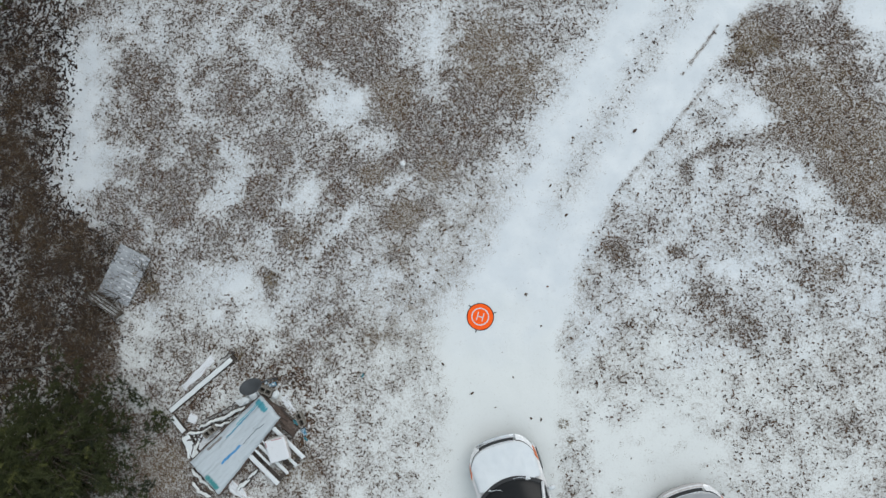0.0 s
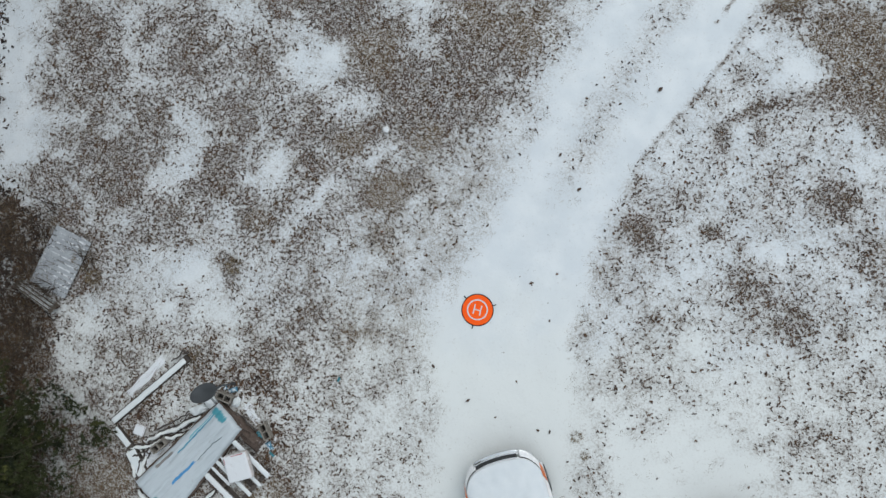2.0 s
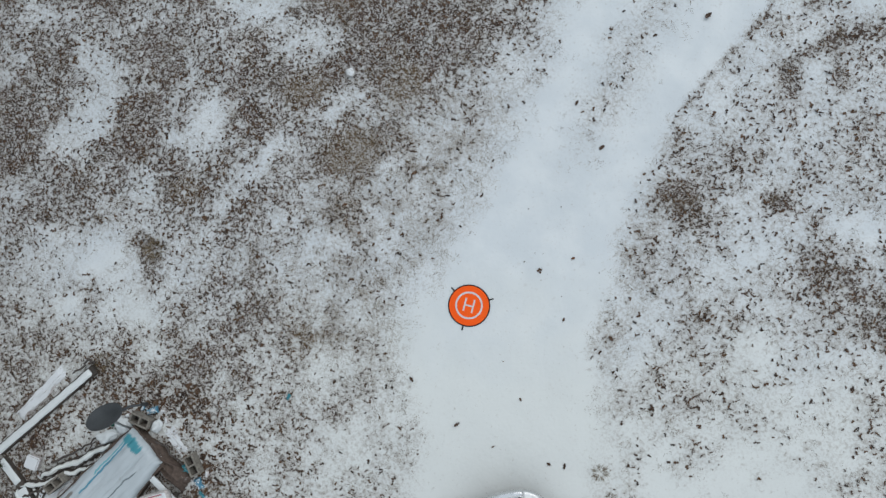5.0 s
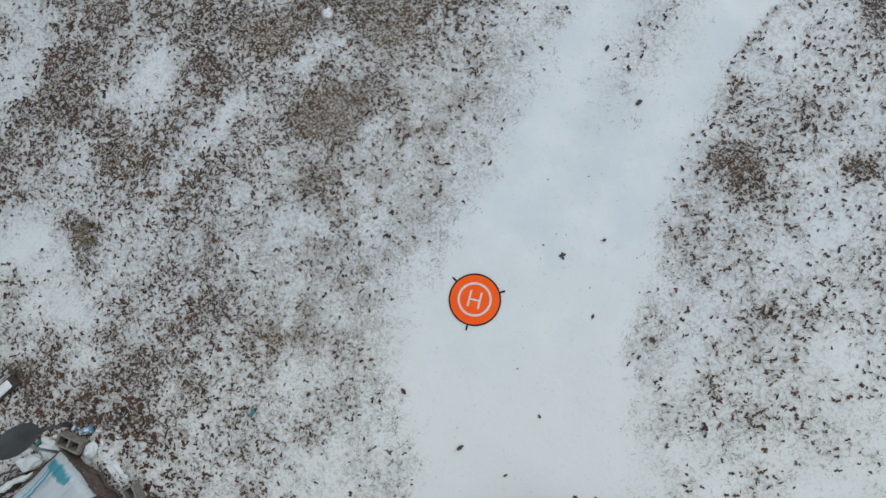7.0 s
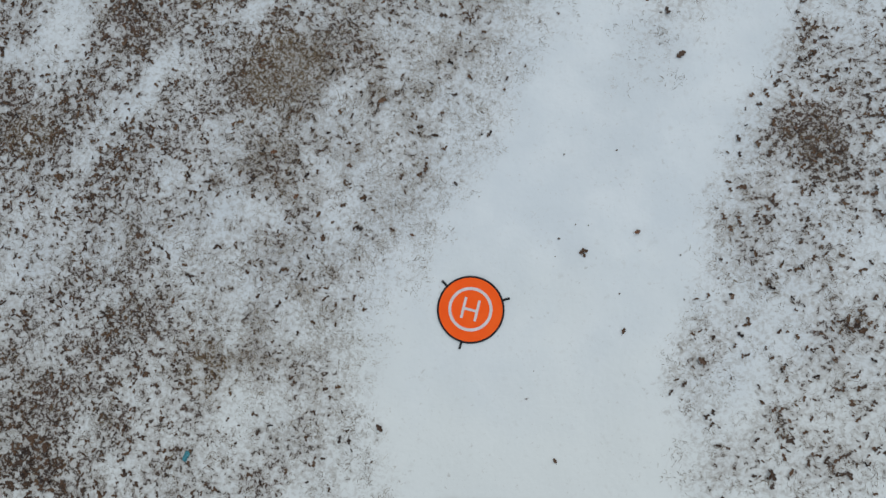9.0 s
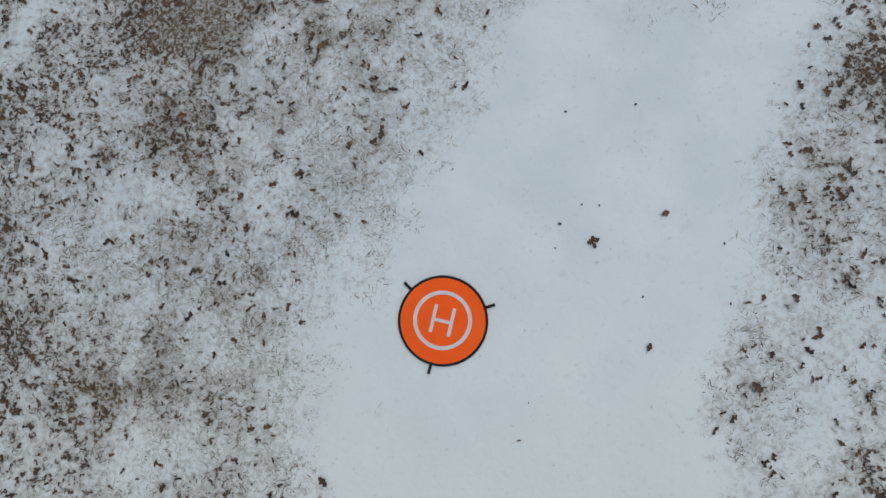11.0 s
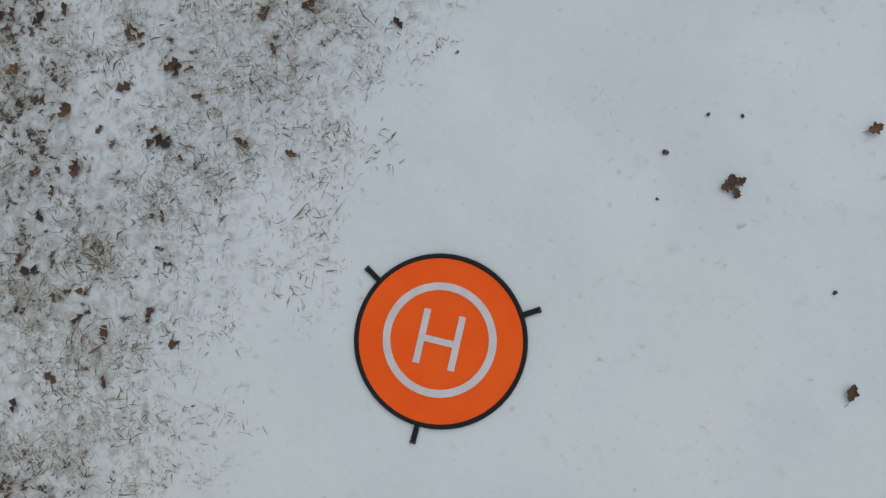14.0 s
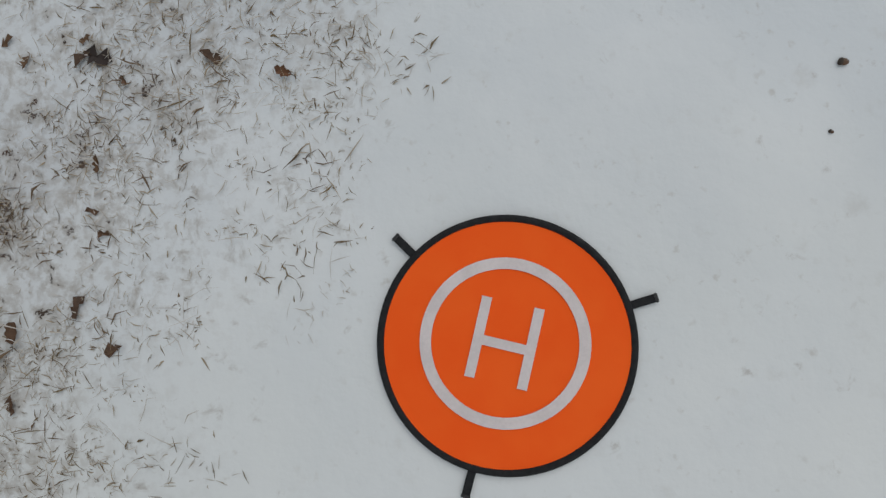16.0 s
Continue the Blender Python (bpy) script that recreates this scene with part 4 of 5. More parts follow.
dark_strip = make_plain("dark_sheeting_and_gap_shade", (0.075, 0.062, 0.055), 0.6, 0, 0.4, 12)
# dark outlines of the heap: sheeting edges, and gap shade made as strips
for i, line in enumerate((((-7.85, -3.75), (-7.60, -3.30), (-7.20, -3.05), (-6.75, -2.62)), ((-7.70, -3.10), (-7.25, -2.90), (-6.95, -2.70), (-6.50, -2.45)), ((-8.10, -4.25), (-7.95, -3.80), (-7.80, -3.45), (-7.95, -3.2)),
                          ((-7.95, -4.3), (-7.55, -3.95), (-7.1, -3.45), (-6.5, -2.85)), ((-8.2, -3.75), (-7.95, -3.62), (-7.72, -3.66)), ((-5.75, -2.62), (-5.5, -2.72), (-5.15, -3.05)), ((-7.95, -4.35), (-7.7, -4.75), (-7.3, -5.0)), ((-7.6, -4.8), (-7.1, -5.15), (-6.75, -5.3)), ((-6.95, -1.25), (-7.05, -1.2), (-7.4, -1.5)), ((-6.4, -4.75), (-6.05, -4.4), (-5.8, -4.05)))):
    edge_gap_strip(line, 0.020 + 0.004 * (i % 3), i, "dark strip for sheeting edges and shaded gaps in snow")


def sheet_fold(points, width, height, seed, label="dark sheeting folded into a ridge with snow on top"):
    """A long wavy fold: a dark arch along a line, with snow along its crest."""
    ob = thing("sheeting_fold", pose(0, 0, 0), label, "sheeting", "folds of sheeting")
    path = []
    for (x0, y0), (x1, y1) in zip(points, points[1:]):
        n = max(3, int(math.hypot(x1 - x0, y1 - y0) / 0.05))
        path += [(x0 + (x1 - x0) * k / n, y0 + (y1 - y0) * k / n) for k in range(n)]
    path.append(points[-1])
    path = [(x + 0.05 * noise.noise((x * 5, y * 5, seed)), y + 0.05 * noise.noise((x * 5, y * 5, seed + 9))) for x, y in path]

    def arch(wide, lift, ragged):
        def f(u, v):
            i = min(int(v * (len(path) - 1)), len(path) - 2)
            q = v * (len(path) - 1) - i
            (x0, y0), (x1, y1) = path[i], path[i + 1]
            d = Vector((x1 - x0, y1 - y0)).normalized()
            x, y = x0 + (x1 - x0) * q, y0 + (y1 - y0) * q
            end = min(1.0, min(v, 1 - v) / 0.12)
            k = wide * (0.65 + 0.7 * abs(noise.noise((x * 6, y * 6, seed + 3)))) * (0.3 + 0.7 * end)
            side = (u - 0.5) * k + ragged * noise.noise((x * 14, y * 14, seed + u))
            h = height * (1 - (2 * u - 1) ** 2) ** 0.6 * (0.6 + 0.4 * end) + lift
            return (x - d.y * side, y + d.x * side, float(ground_z(x, y)) + 0.02 + h * (0.8 + 0.5 * noise.noise((x * 4, y * 4, seed + 5))))
        return f
    # wider than the snow cap, so a dark margin outlines the fold
    part("sheeting", sheet(8, len(path) * 2, arch(width * 1.22, 0.0, 0.02)), dark_strip, ob, "dark sheeting bordering the snow cap", True)
    part("snow_cap", sheet(6, len(path) * 2, arch(width * 0.98, 0.024, 0.02)), snow, ob, "white snow along the crest", True)
    return ob


for i, (line, width, height) in enumerate(((((-6.54, -2.71), (-6.85, -2.86), (-7.10, -3.03), (-7.36, -3.10), (-7.65, -3.25), (-7.90, -3.38)), 0.17, 0.16),
                                           (((-6.66, -2.92), (-7.00, -3.20), (-7.40, -3.28), (-7.78, -3.48), (-8.30, -3.58)), 0.13, 0.12),
                                           (((-6.78, -3.14), (-7.15, -3.52), (-7.52, -3.90), (-7.90, -4.25)), 0.13, 0.13),
                                           (((-8.05, -3.58), (-7.88, -3.80), (-7.95, -4.12), (-8.05, -4.34)), 0.11, 0.10),
                                           (((-8.36, -3.62), (-8.20, -3.88), (-8.10, -4.26)), 0.14, 0.10),
                                           (((-8.06, -4.52), (-7.75, -4.80), (-7.32, -5.12)), 0.14, 0.12),
                                           (((-8.02, -4.88), (-7.80, -5.14), (-7.45, -5.26)), 0.16, 0.10),
                                           (((-6.12, -4.42), (-6.40, -4.74), (-6.72, -5.06)), 0.17, 0.12))):
    sheet_fold(line, width, height, 3 * i + 1)


def pallet():
    ob = thing("pallet", on_ground(-5.62, -3.98, 0.02, 0, 0, -40.5), "broken wooden pallet with snow on its slats", "pallet")
    for y, w, x0, x1, z in ((-0.52, 0.135, -0.60, 0.62, 0.115), (-0.30, 0.075, -0.60, 0.10, 0.112), (-0.12, 0.10, -0.60, 0.63, 0.115), (0.02, 0.06, -0.58, 0.0, 0.112),
                            (0.20, 0.09, 0.18, 0.66, 0.11), (0.50, 0.125, -0.55, 0.66, 0.115)):
        s = part("slat", block(x1 - x0, w, 0.022, ((x0 + x1) / 2, y, z), 0.004), slat_dusted, ob, "weathered slat with snow on it")

        def cap(u, v, x0=x0, x1=x1, w=w, y=y, z=z):
            e = min(min(u, 1 - u) * (x1 - x0), min(v, 1 - v) * w) / 0.02
            return (x0 + (x1 - x0) * (0.01 + 0.98 * u), y + (v - 0.5) * w * (0.84 + 0.12 * noise.noise((u * 12, y * 7, 1))), z + 0.02 + 0.018 * min(1, e) ** 0.5 + 0.006 * noise.noise((u * 9, v * 2, y * 9)))
        part("snow_cap", sheet(30, 5, cap), snow, s, "", True)
    for x in (-0.55, 0.0, 0.55):
        part("bearer", block(0.09, 1.18, 0.09, (x, 0, 0.02), 0.006), wood_bare, ob)
    for y in (-0.45, 0.0, 0.45):
        part("base_board", block(1.2, 0.1, 0.02, (0, y, 0.0), 0.004), wood_bare, ob)
    return ob


pallet()


def plastic_tub():
    ob = thing("storage_tub", on_ground(-5.50, -3.80, 0.165, 3, -2, 18), "white plastic tub lid with a red edge, covered with snow", "tub")

    def top(u, v):
        x, y = (u - 0.5) * 0.62, (v - 0.5) * 0.66
        r = max(abs(u - 0.5), abs(v - 0.5)) * 2
        c = (abs(u - 0.5) * 2) ** 6 + (abs(v - 0.5) * 2) ** 6
        k = 1 - 0.06 * max(0, c - 1)
        z = 0.155 + (0.02 if r > 0.86 else 0.028 + 0.006 * noise.noise((x * 9, y * 9, 1))) - 0.10 * max(0, r - 0.94) / 0.06
        return (x * k, y * k, z)
    part("lid", sheet(30, 34, top, 0.01), white_plastic, ob, "white lid under snow", True)
    part("body", block(0.57, 0.60, 0.15, (0, 0, -0.02), 0.02), make_plain("grey_white_plastic", (0.5, 0.49, 0.48), 0.5), ob)
    part("red_trim", block(0.30, 0.022, 0.012, (0.07, 0.285, 0.172), 0.004), red_plastic, ob, "faded red strip")
    part("red_trim", block(0.018, 0.14, 0.012, (-0.265, 0.2, 0.172), 0.004), red_plastic, ob, "faded red strip")
    return ob


plastic_tub()


def cinder_block(x, y, turn, tip=0, label="grey hollow concrete block beside the heap"):
    """Two cells through a block, lying on its side so that the cells face up."""
    L, W, H, t = 0.39, 0.19, 0.19, 0.032
    ob = thing("concrete_block", on_ground(x, y, 0.08 if tip else 0.0, tip, 0, turn), label, "concrete block", "concrete blocks")
    bm = bmesh.new()
    for sx, sy, px, py in ((L, t, 0, W / 2 - t / 2), (L, t, 0, -W / 2 + t / 2), (t, W - 2 * t, L / 2 - t / 2, 0), (t, W - 2 * t, -L / 2 + t / 2, 0), (t, W - 2 * t, 0, 0)):
        block(sx, sy, H, (px, py, 0), 0.004, 0, bm)
    part("shell", bm, block_mat, ob)
    # a thin dark slab closes each cell at the bottom
    for px in (-L / 4, L / 4):
        part("cell_floor", block(L / 2 - 0.05, W - 2 * t, 0.03, (px, 0, 0.0), 0), dark_hole, ob, "dark slab at the bottom of a cell")
    return ob


cinder_block(-7.51, -3.43, 40, 4, "grey hollow concrete block among folded sheeting")
cinder_block(-5.98, -2.25, -20)
cinder_block(-4.94, -3.00, -62, 0, "grey hollow concrete block on dead leaves")


def satellite_dish():
    ob = thing("satellite_dish", on_ground(-5.99, -1.96, 1.18), "dark grey oval satellite dish on a leaning pole", "satellite dish")
    bm = bmesh.new()
    n, last = 48, [bm.verts.new((0, 0, -0.05))]
    for r in (0.25, 0.5, 0.75, 0.93, 1.0):
        cur = [bm.verts.new((0.30 * r * math.cos(a), 0.28 * r * math.sin(a), -0.05 + 0.05 * r * r)) for a in (2 * math.pi * k / n for k in range(n))]
        for k in range(n):
            if len(last) == 1:
                bm.faces.new((last[0], cur[k], cur[(k + 1) % n]))
            else:
                bm.faces.new((last[k], cur[k], cur[(k + 1) % n], last[(k + 1) % n]))
        last = cur
    ext = bmesh.ops.extrude_face_region(bm, geom=bm.faces[:])
    bmesh.ops.translate(bm, vec=(0, 0, -0.012), verts=[g for g in ext["geom"] if isinstance(g, bmesh.types.BMVert)])
    d = part("reflector", bm, dish_mat, ob, "dark grey oval reflector", True)
    d.matrix_basis = pose(0, 0, 0.0, -48, 2, 10)
    part("feed_arm", tube([(0.20, 0.06, -0.10), (0.38, 0.16, -0.08), (0.60, 0.20, -0.10)], 0.026, 0.018, 8), dish_mat, ob)
    part("feed_head", block(0.12, 0.06, 0.06, (0.64, 0.21, -0.13), 0.012), black_plastic, ob)
    part("pole", tube([(0.06, -0.04, -0.06), (0.04, -0.16, -0.28), (-0.10, -0.32, -0.72), (-0.24, -0.48, -1.20)], 0.022, 0.022, 8), zinc, ob, "galvanised pole", True)
    return ob


satellite_dish()
solo("small_crate", block(0.27, 0.25, 0.12, (0, 0, 0), 0.02), white_plastic, on_ground(-8.08, -3.12, 0.0, 0, 0, -18), "small white crate covered with snow", "crate")


# ---- corrugated steel sheets at the edge of the brush ----
def corrugated(x, y, turn, L, W, pitch, mat, label, tilt=0, lift=0.02, snowed=True, group="corrugated sheets", depth=0.012):
    ob = thing("corrugated_sheet", on_ground(x, y, lift, tilt, 0, turn), label, "roofing sheet", group)
    waves = max(2, round(W / pitch))
    bm = sheet(6, waves * 8, lambda u, v: ((u - 0.5) * L, (v - 0.5) * W, 0.03 + depth * math.cos(2 * math.pi * v * waves) + 0.02 * (u - 0.5) ** 2), 0.002)
    part("panel", bm, mat, ob, "", True)
    if snowed:
        def f(u, v):
            return ((u - 0.5) * L * 0.99, (v - 0.5) * W * 0.98, 0.0415 - 0.006 * u + 0.02 * (u - 0.5) ** 2 + 0.008 * noise.noise((u * 4, v * 5, 2)) + 0.006 * noise.noise((u * 15, v * 15, 6)))
        part("snow_cover", sheet(50, 60, f), film_mat, ob, "snow lying between the ridges", True)
    return ob


corrugated(-10.41, 0.90, -24, 1.05, 1.55, 0.13, rust_zinc, "galvanised corrugated sheet nearly covered with snow")
corrugated(-10.93, 0.04, -31, 1.25, 0.26, 0.085, make_dusted("stained_galvanised_steel", (0.115, 0.095, 0.075), 0.72, 0.5, 5, 0.2, (0.86, 0.985)), "narrow stained corrugated sheet leaning in brush", -24, 0.16, False, depth=0.022)


# ---- brush, fallen branch, conifer and unseen shade trees ----
def twigs(name, x, y, h, spread, stems, seed, label, category="shrub"):
    rng = random.Random(seed)
    ob = thing(name, on_ground(x, y, -0.02), label, category)
    for s in range(stems):
        a, lean = rng.uniform(0, 6.28), rng.uniform(0.3, 1.0) * spread
        bm = bmesh.new()

        def grow(p, d, length, r, depth):
            pts = [p]
            for k in range(3):
                d = (d + Vector((rng.gauss(0, 0.16), rng.gauss(0, 0.16), rng.gauss(0, 0.08)))).normalized()
                pts.append(pts[-1] + d * length / 3)
            tube(pts, r, r * 0.5, 4, bm)
            if depth:
                for k in range(rng.randint(2, 4)):
                    q = pts[rng.randint(1, 3)]
                    grow(q, (d + Vector((rng.gauss(0, 0.6), rng.gauss(0, 0.6), rng.gauss(0, 0.3)))).normalized(), length * 0.66, r * 0.55, depth - 1)
        grow(Vector((rng.gauss(0, 0.08), rng.gauss(0, 0.08), 0)), Vector((math.cos(a) * lean, math.sin(a) * lean, h)).normalized(), h * 0.75, 0.012, 2)
        part("stem", bm, twig_mat, ob)
    return ob


for i, (x, y, h, sp) in enumerate(((-12.25, 1.5, 1.1, 1.0), (-11.64, 0.6, 1.0, 1.1), (-11.27, 1.9, 0.9, 0.9), (-12.98, 0.2, 1.2, 1.0), (-12.05, -0.6, 1.0, 1.0), (-11.09, -0.9, 0.8, 0.9), (-13.09, 3.0, 1.0, 1.0), (-13.30, 5.0, 0.9, 0.9), (-12.56, 2.3, 0.9, 1.0), (-10.63, 2.2, 0.7, 0.8), (-13.51, 7.2, 1.0, 1.0), (-11.84, 1.1, 0.9, 1.2), (-11.09, 0.1, 0.8, 1.2), (-12.67, 0.9, 1.0, 1.2), (-12.56, -0.3, 1.0, 1.2), (-11.55, -0.2, 0.8, 1.2), (-13.62, 1.4, 1.0, 1.2), (-13.40, -0.9, 1.0, 1.2), (-11.64, -1.4, 0.8, 1.1), (-13.51, 3.9, 0.9, 1.1), (-13.19, 6.1, 0.8, 1.0), (-12.88, 8.2, 0.8, 1.0))):
    twigs("bare_shrub", x, y, h, sp, 5, i, "bare brown leafless shrub in snowy grass")
twigs("bare_shrub", -9.76, 0.73, 0.5, 0.9, 6, 77, "low brown dead shrub beside a steel sheet")
twigs("bare_shrub", -10.72, 0.32, 0.7, 1.4, 6, 78, "low brown dead shrub leaning over a steel sheet")
twigs("bare_shrub", -10.98, 1.29, 0.7, 1.4, 6, 79, "low brown dead shrub leaning over a steel sheet")


def seed_head(x, y, r, n, seed, label):
    """A dry clump of longer grass."""
    rng = np.random.RandomState(seed)
    a, q, L, e = rng.uniform(0, 6.283, n), r * 0.5 * np.sqrt(rng.rand(n)), r * rng.uniform(0.5, 1.2, n), rng.uniform(0.3, 1.2, n)
    bx, by = q * np.cos(a), q * np.sin(a)
    v = np.empty((n, 4, 3))
    w = 0.003
    for k, s in ((0, 0.0), (1, 0.5), (2, 0.5), (3, 1.0)):
        side = {1: -w, 2: w}.get(k, 0)
        v[:, k] = np.stack([bx + np.cos(a) * L * np.cos(e) * s - np.sin(a) * side, by + np.sin(a) * L * np.cos(e) * s + np.cos(a) * side, L * np.sin(e) * (s - 0.35 * s * s)], -1)
    i = np.arange(n)[:, None] * 4
    f = np.concatenate([i + [0, 2, 1], i + [1, 2, 3]], 1).reshape(-1, 3)
    ob = new("grass_clump", big_mesh("grass_clump", v.reshape(-1, 3), f, blade_mat, "tone", np.repeat(rng.uniform(0.5, 1.0, n), 4)))
    ob.matrix_world = on_ground(x, y, -0.01)
    return tagged(ob, label, "grass clump", "clumps of tall grass")


for i, (x, y, r) in enumerate(((2.30, -2.80, 0.15), (2.48, -3.22, 0.10), (-9.85, 0.95, 0.3), (-5.95, 0.9, 0.22), (-9.55, 0.55, 0.22), (-6.85, -1.22, 0.2), (7.0, 7.3, 0.3), (7.6, 7.6, 0.3))):
    seed_head(x, y, r, 200 if r > 0.2 else 110, i, "dry olive-brown clump of tall grass in snow")

bm = tube([(-14.6, -2.05, 0.12), (-13.7, -1.93, 0.16), (-12.9, -1.83, 0.14), (-12.72, -1.78, 0.08)], 0.05, 0.03, 8)
tube([(-13.5, -1.9, 0.15), (-13.1, -1.6, 0.2), (-12.8, -1.45, 0.1)], 0.02, 0.01, 6, bm)
solo("fallen_branch", bm, bark, pose(0, 0, -0.17), "dark fallen branch lying in the brush", "branch", "", True)


def conifer(x, y, height, radius, seed, limbs=90, needles=38, wide_needle=0.007):
    rng = random.Random(seed)
    ob = thing("conifer", on_ground(x, y, -0.05), "dark green young conifer with open drooping branches; tall copies added unseen for shade", "tree")
    part("trunk", tube([(0, 0, 0), (0.03, 0.02, height * 0.35), (-0.02, 0.03, height * 0.7), (0, 0, height)], 0.09, 0.012, 10), bark, ob, "", True)
    V, Fc, tone = [], [], []
    for k in range(limbs):
        s = (k + rng.random()) / limbs
        z = height * (0.12 + 0.86 * s)
        reach = radius * (1 - s) ** 0.75 * rng.uniform(0.6, 1.08) + 0.12
        a = k * 2.399 + rng.gauss(0, 0.3)
        pts = []
        for j in range(6):
            q = j / 5
            pts.append(Vector((math.cos(a + 0.1 * q) * reach * q, math.sin(a + 0.1 * q) * reach * q, z + reach * (0.16 * q - 0.30 * q * q) + rng.gauss(0, 0.02))) + Vector((rng.gauss(0, 0.05 * q), rng.gauss(0, 0.05 * q), 0)))
        if k % 2 == 0 or s < 0.6:
            part("limb", tube(pts, 0.022 * (1 - s) + 0.006, 0.004, 5), bark, ob)
        clumps = []
        for j in range(int(4.5 * reach / radius) + 2):
            q = rng.uniform(0.3, 1.0)
            i0 = min(int(q * 5), 4)
            centre = pts[i0].lerp(pts[i0 + 1], min(q * 5 - i0, 1.0))
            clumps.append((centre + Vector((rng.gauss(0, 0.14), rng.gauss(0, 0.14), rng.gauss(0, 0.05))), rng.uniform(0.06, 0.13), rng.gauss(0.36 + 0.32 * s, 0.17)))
        for j in range(int(44 * reach / radius) + 8):
            middle, wide, shade = clumps[j % len(clumps)]
            base = middle + Vector((rng.gauss(0, wide), rng.gauss(0, wide), rng.gauss(0, wide * 0.5)))
            sd = rng.uniform(-3.1, 3.1)
            d = Vector((math.cos(a + sd), math.sin(a + sd), rng.gauss(-0.05, 0.3))).normalized()
            L = rng.uniform(0.06, 0.17)
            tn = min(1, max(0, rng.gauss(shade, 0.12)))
            for m in range(needles):
                p = base + d * L * rng.random()
                nd = (d * 0.55 + Vector((rng.gauss(0, 0.7), rng.gauss(0, 0.7), rng.gauss(0, 0.6)))).normalized() * rng.uniform(0.05, 0.10)
                w = nd.cross(Vector((rng.random() - 0.5, rng.random() - 0.5, 1))).normalized() * wide_needle
                i = len(V)
                V += [p - w, p + w, p + nd]
                Fc.append((i, i + 1, i + 2))
                tone += [tn] * 3
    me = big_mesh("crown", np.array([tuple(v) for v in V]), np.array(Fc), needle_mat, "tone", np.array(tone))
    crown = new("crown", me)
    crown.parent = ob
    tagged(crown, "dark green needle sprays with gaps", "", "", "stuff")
    return ob


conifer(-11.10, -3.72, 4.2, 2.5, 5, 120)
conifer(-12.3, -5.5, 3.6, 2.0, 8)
# tall conifers added out of view, only to block sky light from the west
tall = conifer(-17.2, -6.5, 4.6, 0.95, 21, 56, 9, 0.010)
tall.matrix_world = on_ground(-17.2, -6.5, -0.05) @ Matrix.Scale(3.0, 4)
for i in range(17):
    x, y, k = -17.0 - 2.6 * (i % 2) - 0.5 * math.sin(i * 2.1), -11.5 + 1.7 * i, 2.8 + 0.4 * math.sin(i * 1.3)
    copy_thing(tall, on_ground(x, y, -0.05, 0, 0, 77 * i) @ Matrix.Scale(k / 3.0, 4))


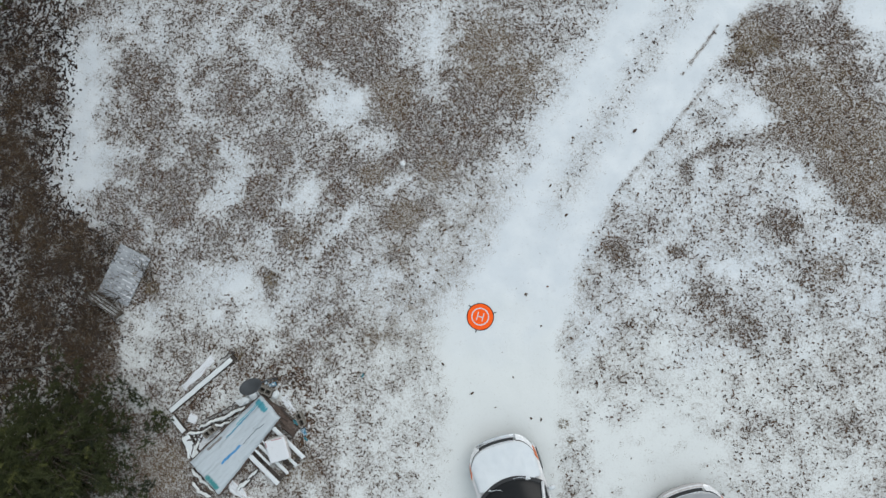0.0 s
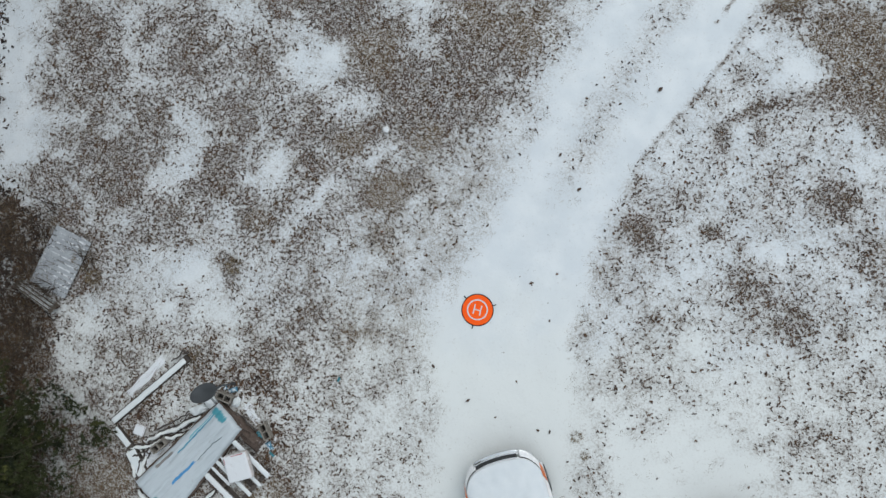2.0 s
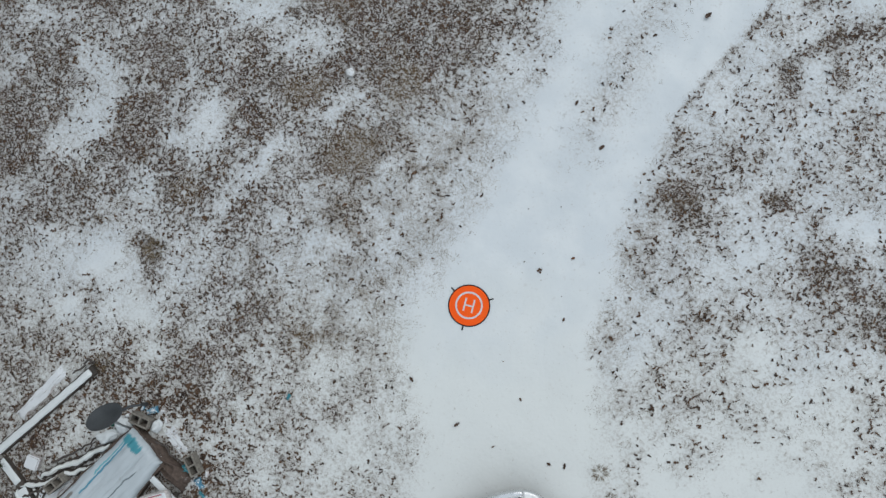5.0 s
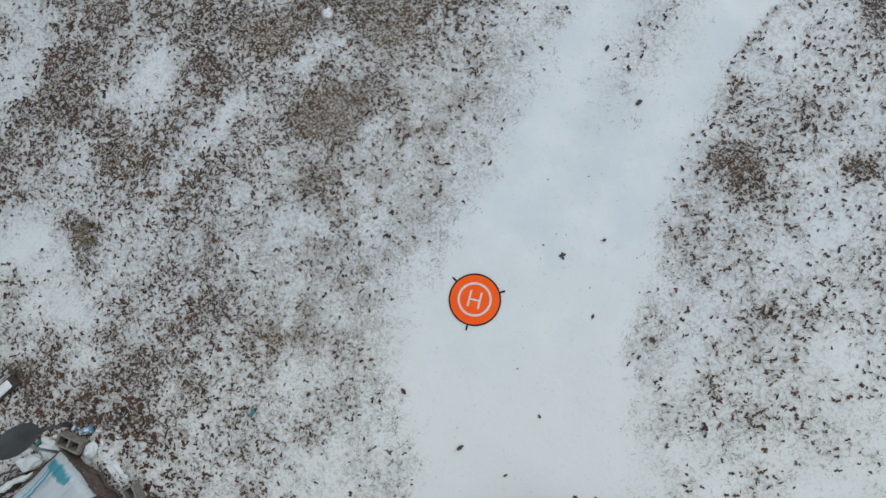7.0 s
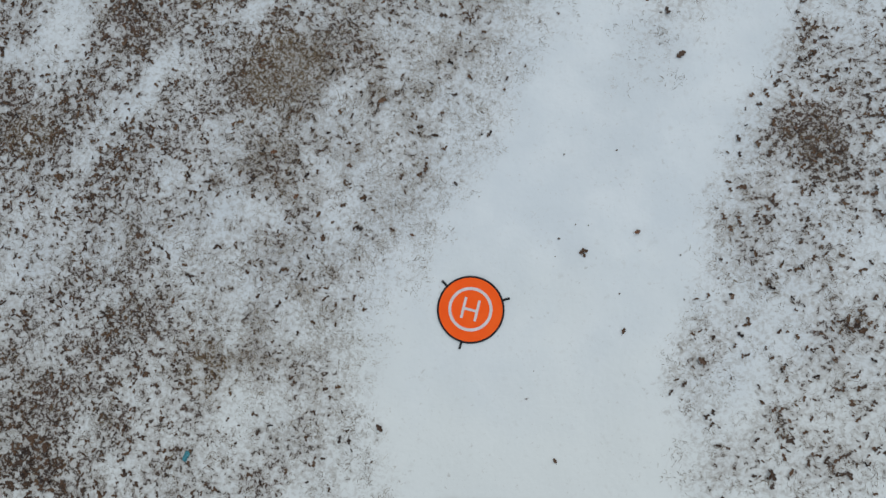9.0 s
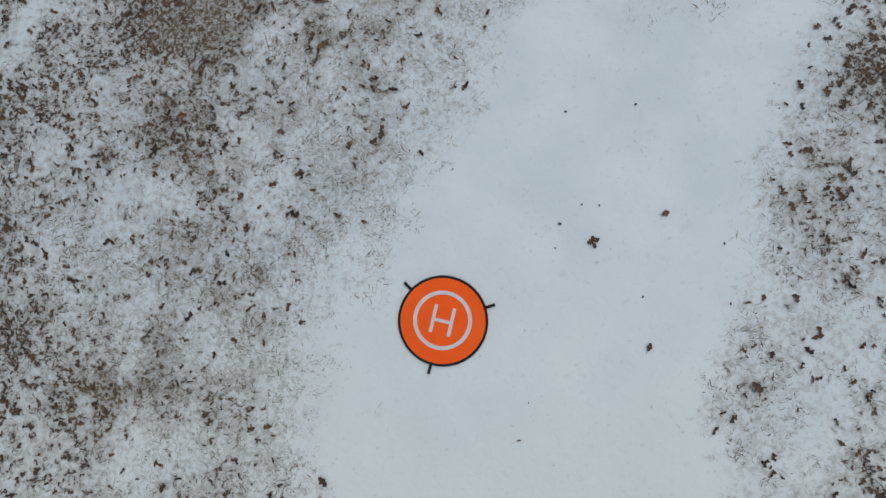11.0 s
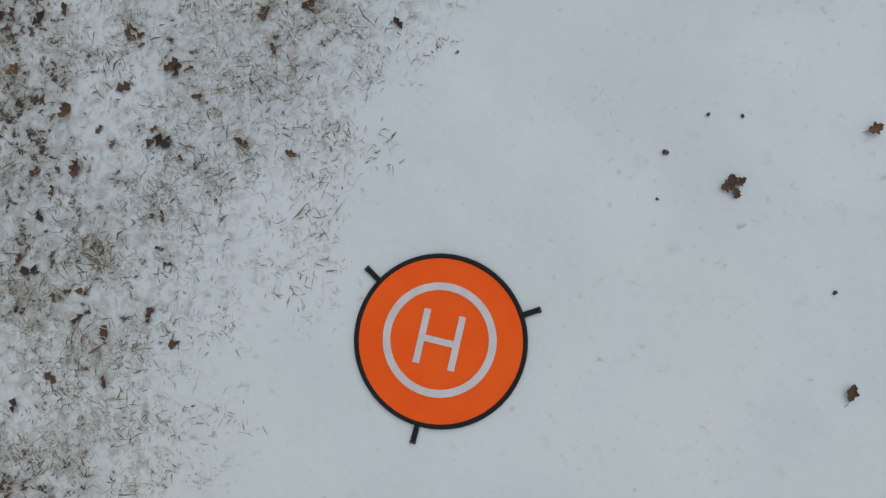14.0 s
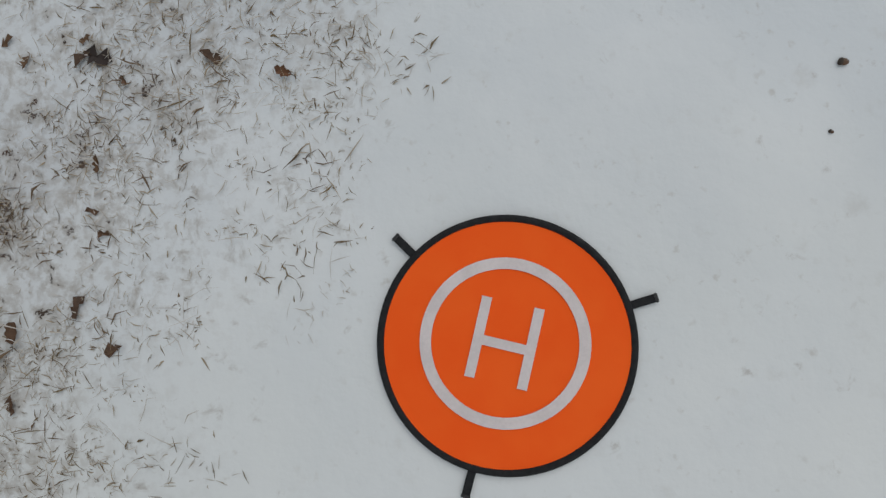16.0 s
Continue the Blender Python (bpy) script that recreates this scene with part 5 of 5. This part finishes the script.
# ---- two parked cars ----
def car(name, m, paint, label, snowy):
    """Bonnet points along +y; the ground is z = 0."""
    ob = thing(name, m, label, "car", "parked cars")
    HW = 0.91
    trim = chrome if snowy else white_plastic

    def nose(x):
        return 2.28 - 0.16 * (abs(x) / HW) ** 2 - 0.46 * (abs(x) / HW) ** 6

    def skin(x, y):
        d = nose(x) - y
        z = 0.60 + 0.17 * float(ramp(d, 0.0, 0.16)) + 0.13 * min(max((d - 0.13) / 1.15, 0), 1)
        z += 0.035 * (1 - (x / HW) ** 2) - 0.10 * max(0, abs(x) / HW - 0.86) / 0.14 * float(ramp(d, 0.1, 0.5))
        return z + 0.005 * math.exp(-((abs(x) - 0.52) / 0.05) ** 2) * float(ramp(d, 0.3, 0.6))
    BACK = 1.10

    def panel(x0, x1, d0, d1, lift=0.0, nx=24, ny=16, thick=0.02, back=False, wob=0.0):
        def f(u, v):
            x = x0 + (x1 - x0) * u
            y = nose(x) - d0 - ((nose(x) - d0 - BACK) if back else (d1 - d0)) * v
            return (x, y, skin(x, y) + lift + (wob * noise.noise((x * 5, y * 5, 2)) if wob else 0))
        return sheet(nx, ny, f, thick)
    part("bonnet", panel(-HW, HW, 0.13, 0, 0, 48, 30, 0.03, True), paint, ob, "", True)
    if snowy:
        part("snow_on_bonnet", panel(-0.84, 0.84, 0.155, 0, 0.022, 48, 30, 0.015, True, 0.012), snow, ob, "thin snow lying on the bonnet", True)
    else:
        part("snow_on_bonnet", panel(-0.70, 0.60, 0.55, 0, 0.012, 40, 24, 0.01, True, 0.012), make_dusted("patchy_snow_film", (0.33, 0.34, 0.35), 0.55, 0.5, 5), ob, "patchy snow on the bonnet", True)
    part("grille", panel(-0.52, 0.44, 0.065, 0.125, 0.004, 24, 6), black_plastic, ob, "dark slatted grille")
    part("grille_trim", panel(-0.54, 0.50, 0.0, 0.065, 0.012, 24, 6), trim, ob, "" if not snowy else "chrome grille bar", True)
    part("grille_trim", panel(-0.50, 0.44, 0.122, 0.135, 0.014, 24, 4), chrome, ob, "chrome grille bar", True)
    for s in (-1, 1):
        lamp = part("headlight", panel(*sorted((s * 0.50, s * 0.875)), 0.0, 0.115, 0.010, 14, 8), lamp_glass, ob, "bright headlamp glass", True)
        part("marker_lens", panel(*sorted((s * 0.85, s * 0.908)), 0.0, 0.24, 0.013, 8, 8), amber, lamp, "amber side marker lens", True)
        part("lamp_surround", panel(*sorted((s * 0.49, s * 0.88)), 0.115, 0.135, 0.006, 10, 4), black_plastic, lamp)

    def bumper(u, v):
        x = -HW * 1.0 + 2 * HW * u
        k = math.sin(math.pi * v * 0.5)
        return (x * (1.0 + 0.015 * k), nose(x) + 0.03 * k * (1 - 0.4 * (x / HW) ** 2) - 0.13 * v ** 1.5, 0.615 - 0.38 * v)
    part("bumper", sheet(48, 8, lambda u, v: bumper(u, 0.45 + 0.55 * v)), black_plastic, ob, "dark lower bumper", True)
    part("bumper_trim", sheet(48, 6, lambda u, v: bumper(u, 0.45 * v)), trim, ob, "chrome upper bumper" if snowy else "upper bumper dusted with snow", True)
    bm = bmesh.new()
    rings = []
    for y, hw, zb, zt in ((1.78, HW, 0.24, 0.60), (1.45, HW, 0.22, 0.77), (BACK, HW, 0.22, 0.86), (0.0, HW + 0.01, 0.22, 0.93), (-1.3, HW, 0.22, 0.95), (-2.05, HW - 0.06, 0.26, 0.95), (-2.3, HW - 0.2, 0.36, 0.86)):
        rings.append([bm.verts.new(p) for p in ((-hw * 0.94, y, zb), (-hw, y, zb + 0.14), (-hw, y, zt - 0.1), (-hw * 0.985, y, zt - 0.012), (-hw * 0.6, y, zt - 0.03 + (0.05 if y < BACK else -0.3)), (hw * 0.6, y, zt - 0.03 + (0.05 if y < BACK else -0.3)),
                                              (hw * 0.985, y, zt - 0.012), (hw, y, zt - 0.1), (hw, y, zb + 0.14), (hw * 0.94, y, zb))])
    for a, b in zip(rings, rings[1:]):
        for k in range(10):
            bm.faces.new((a[k], a[(k + 1) % 10], b[(k + 1) % 10], b[k]))
    bm.faces.new(rings[0]), bm.faces.new(rings[-1][::-1])
    part("body", bm, paint, ob, "", True)

    def screen(u, v):
        x = (u - 0.5) * 2 * (0.80 - 0.17 * v)
        return (x, 1.24 - 0.30 * (x / 0.8) ** 2 * (1 - 0.5 * v) - 0.92 * v, 0.925 + 0.46 * v ** 0.92 - 0.03 * (x / 0.8) ** 2)
    part("cowl", sheet(30, 4, lambda u, v: ((u - 0.5) * 1.66, 1.30 - 0.30 * ((u - 0.5) * 2.05) ** 2 - 0.13 * v, 0.935 - 0.025 * ((u - 0.5) * 2) ** 2 + 0.012 * v), 0.02), black_plastic, ob, "black plastic cowl", True)
    part("windscreen", sheet(30, 20, screen, 0.006), dark_glass, ob, "dark glass windscreen", True)
    for s in (-1, 1):
        pts = [Vector(screen(0.5 + 0.5 * s, v)) + Vector((0.02 * s, 0, -0.01)) for v in (0, 0.25, 0.5, 0.75, 1)]
        part("pillar", tube(pts, 0.045, 0.045, 8), paint, ob, "", True)
    for x0, turn in ((-0.55, 0.42), (0.12, 0.40)):
        a = Vector((x0, 1.23 - 0.3 * (x0 / 0.8) ** 2, 0.965))
        arm = part("wiper", tube([a, a + Vector((0.18, 0.0, 0.03)), a + Vector((0.52, -0.14 - 0.1 * x0, 0.06))], 0.009, 0.006, 6), black_plastic, ob)
        part("snow_on_wiper", tube([a + Vector((0.02, 0.02, 0.012)), a + Vector((0.2, 0.02, 0.04)), a + Vector((0.36, -0.05, 0.055))], 0.009, 0.004, 6), snow, arm, "", True)

    def roof(u, v):
        x = (u - 0.5) * 2 * 0.64
        return (x, 0.33 - 1.66 * v, 1.385 + 0.06 * math.sin(math.pi * min(v + 0.15, 1)) - 0.06 * (x / 0.64) ** 4)
    part("roof", sheet(20, 20, roof, 0.03), paint, ob, "", True)
    part("snow_on_roof", sheet(20, 20, lambda u, v: tuple(Vector(roof(0.03 + 0.94 * u, 0.03 + 0.94 * v)) + Vector((0, 0, 0.04))), 0.035), snow, ob, "snow lying on the roof", True)
    part("rear_window", sheet(16, 10, lambda u, v: ((u - 0.5) * 2 * (0.64 + 0.14 * v), -1.33 - 0.62 * v, 1.40 - 0.45 * v), 0.006), dark_glass, ob, "", True)
    for s in (-1, 1):
        part("side_window", sheet(12, 6, lambda u, v, s=s: (s * (0.86 - 0.21 * v), (0.90 - 0.62 * v) + u * (-2.6 + 1.0 * v), 0.93 + 0.45 * v), 0.006), dark_glass, ob, "", True)
        mirror = part("mirror", block(0.19, 0.10, 0.13, (s * 1.01, 0.78, 0.92), 0.03), paint, ob, "", True)
        part("mirror_glass", block(0.15, 0.004, 0.10, (s * 1.01, 0.728, 0.935), 0.002), chrome, mirror)
        part("snow_on_mirror", block(0.17, 0.09, 0.02, (s * 1.01, 0.78, 1.045), 0.008), snow, mirror, "", True)
        for y in (1.38, -1.35):
            bm = bmesh.new()
            bmesh.ops.create_cone(bm, cap_ends=True, segments=28, radius1=0.32, radius2=0.32, depth=0.2, matrix=pose(s * 0.83, y, 0.32, 0, 90, 0))
            bmesh.ops.bevel(bm, geom=[e for e in bm.edges if len(e.link_faces) == 2 and e.calc_face_angle(0) > 1], offset=0.03, segments=2, affect="EDGES")
            wheel = part("wheel", bm, rubber, ob, "", True)
            bm = bmesh.new()
            bmesh.ops.create_cone(bm, cap_ends=True, segments=20, radius1=0.21, radius2=0.17, depth=0.03, matrix=pose(s * 0.935, y, 0.32, 0, 90 * s, 0))
            part("rim", bm, zinc, wheel)
    return ob


def car_place(x, y, turn):
    """The pose of a car whose bonnet's front middle stands at x, y."""
    f = Vector((-math.sin(radians(turn)), math.cos(radians(turn)), 0)) * 2.28
    return on_ground(x - f.x, y - f.y, -0.01, 0, 0, turn)


car("white_car", car_place(0.48, -3.10, 19.5), white_paint, "white car with snow on its bonnet, parked on the drive", True)
car("grey_car", car_place(5.21, -4.11, 19.5), grey_paint, "grey car with patchy snow, parked beside a white one", False)
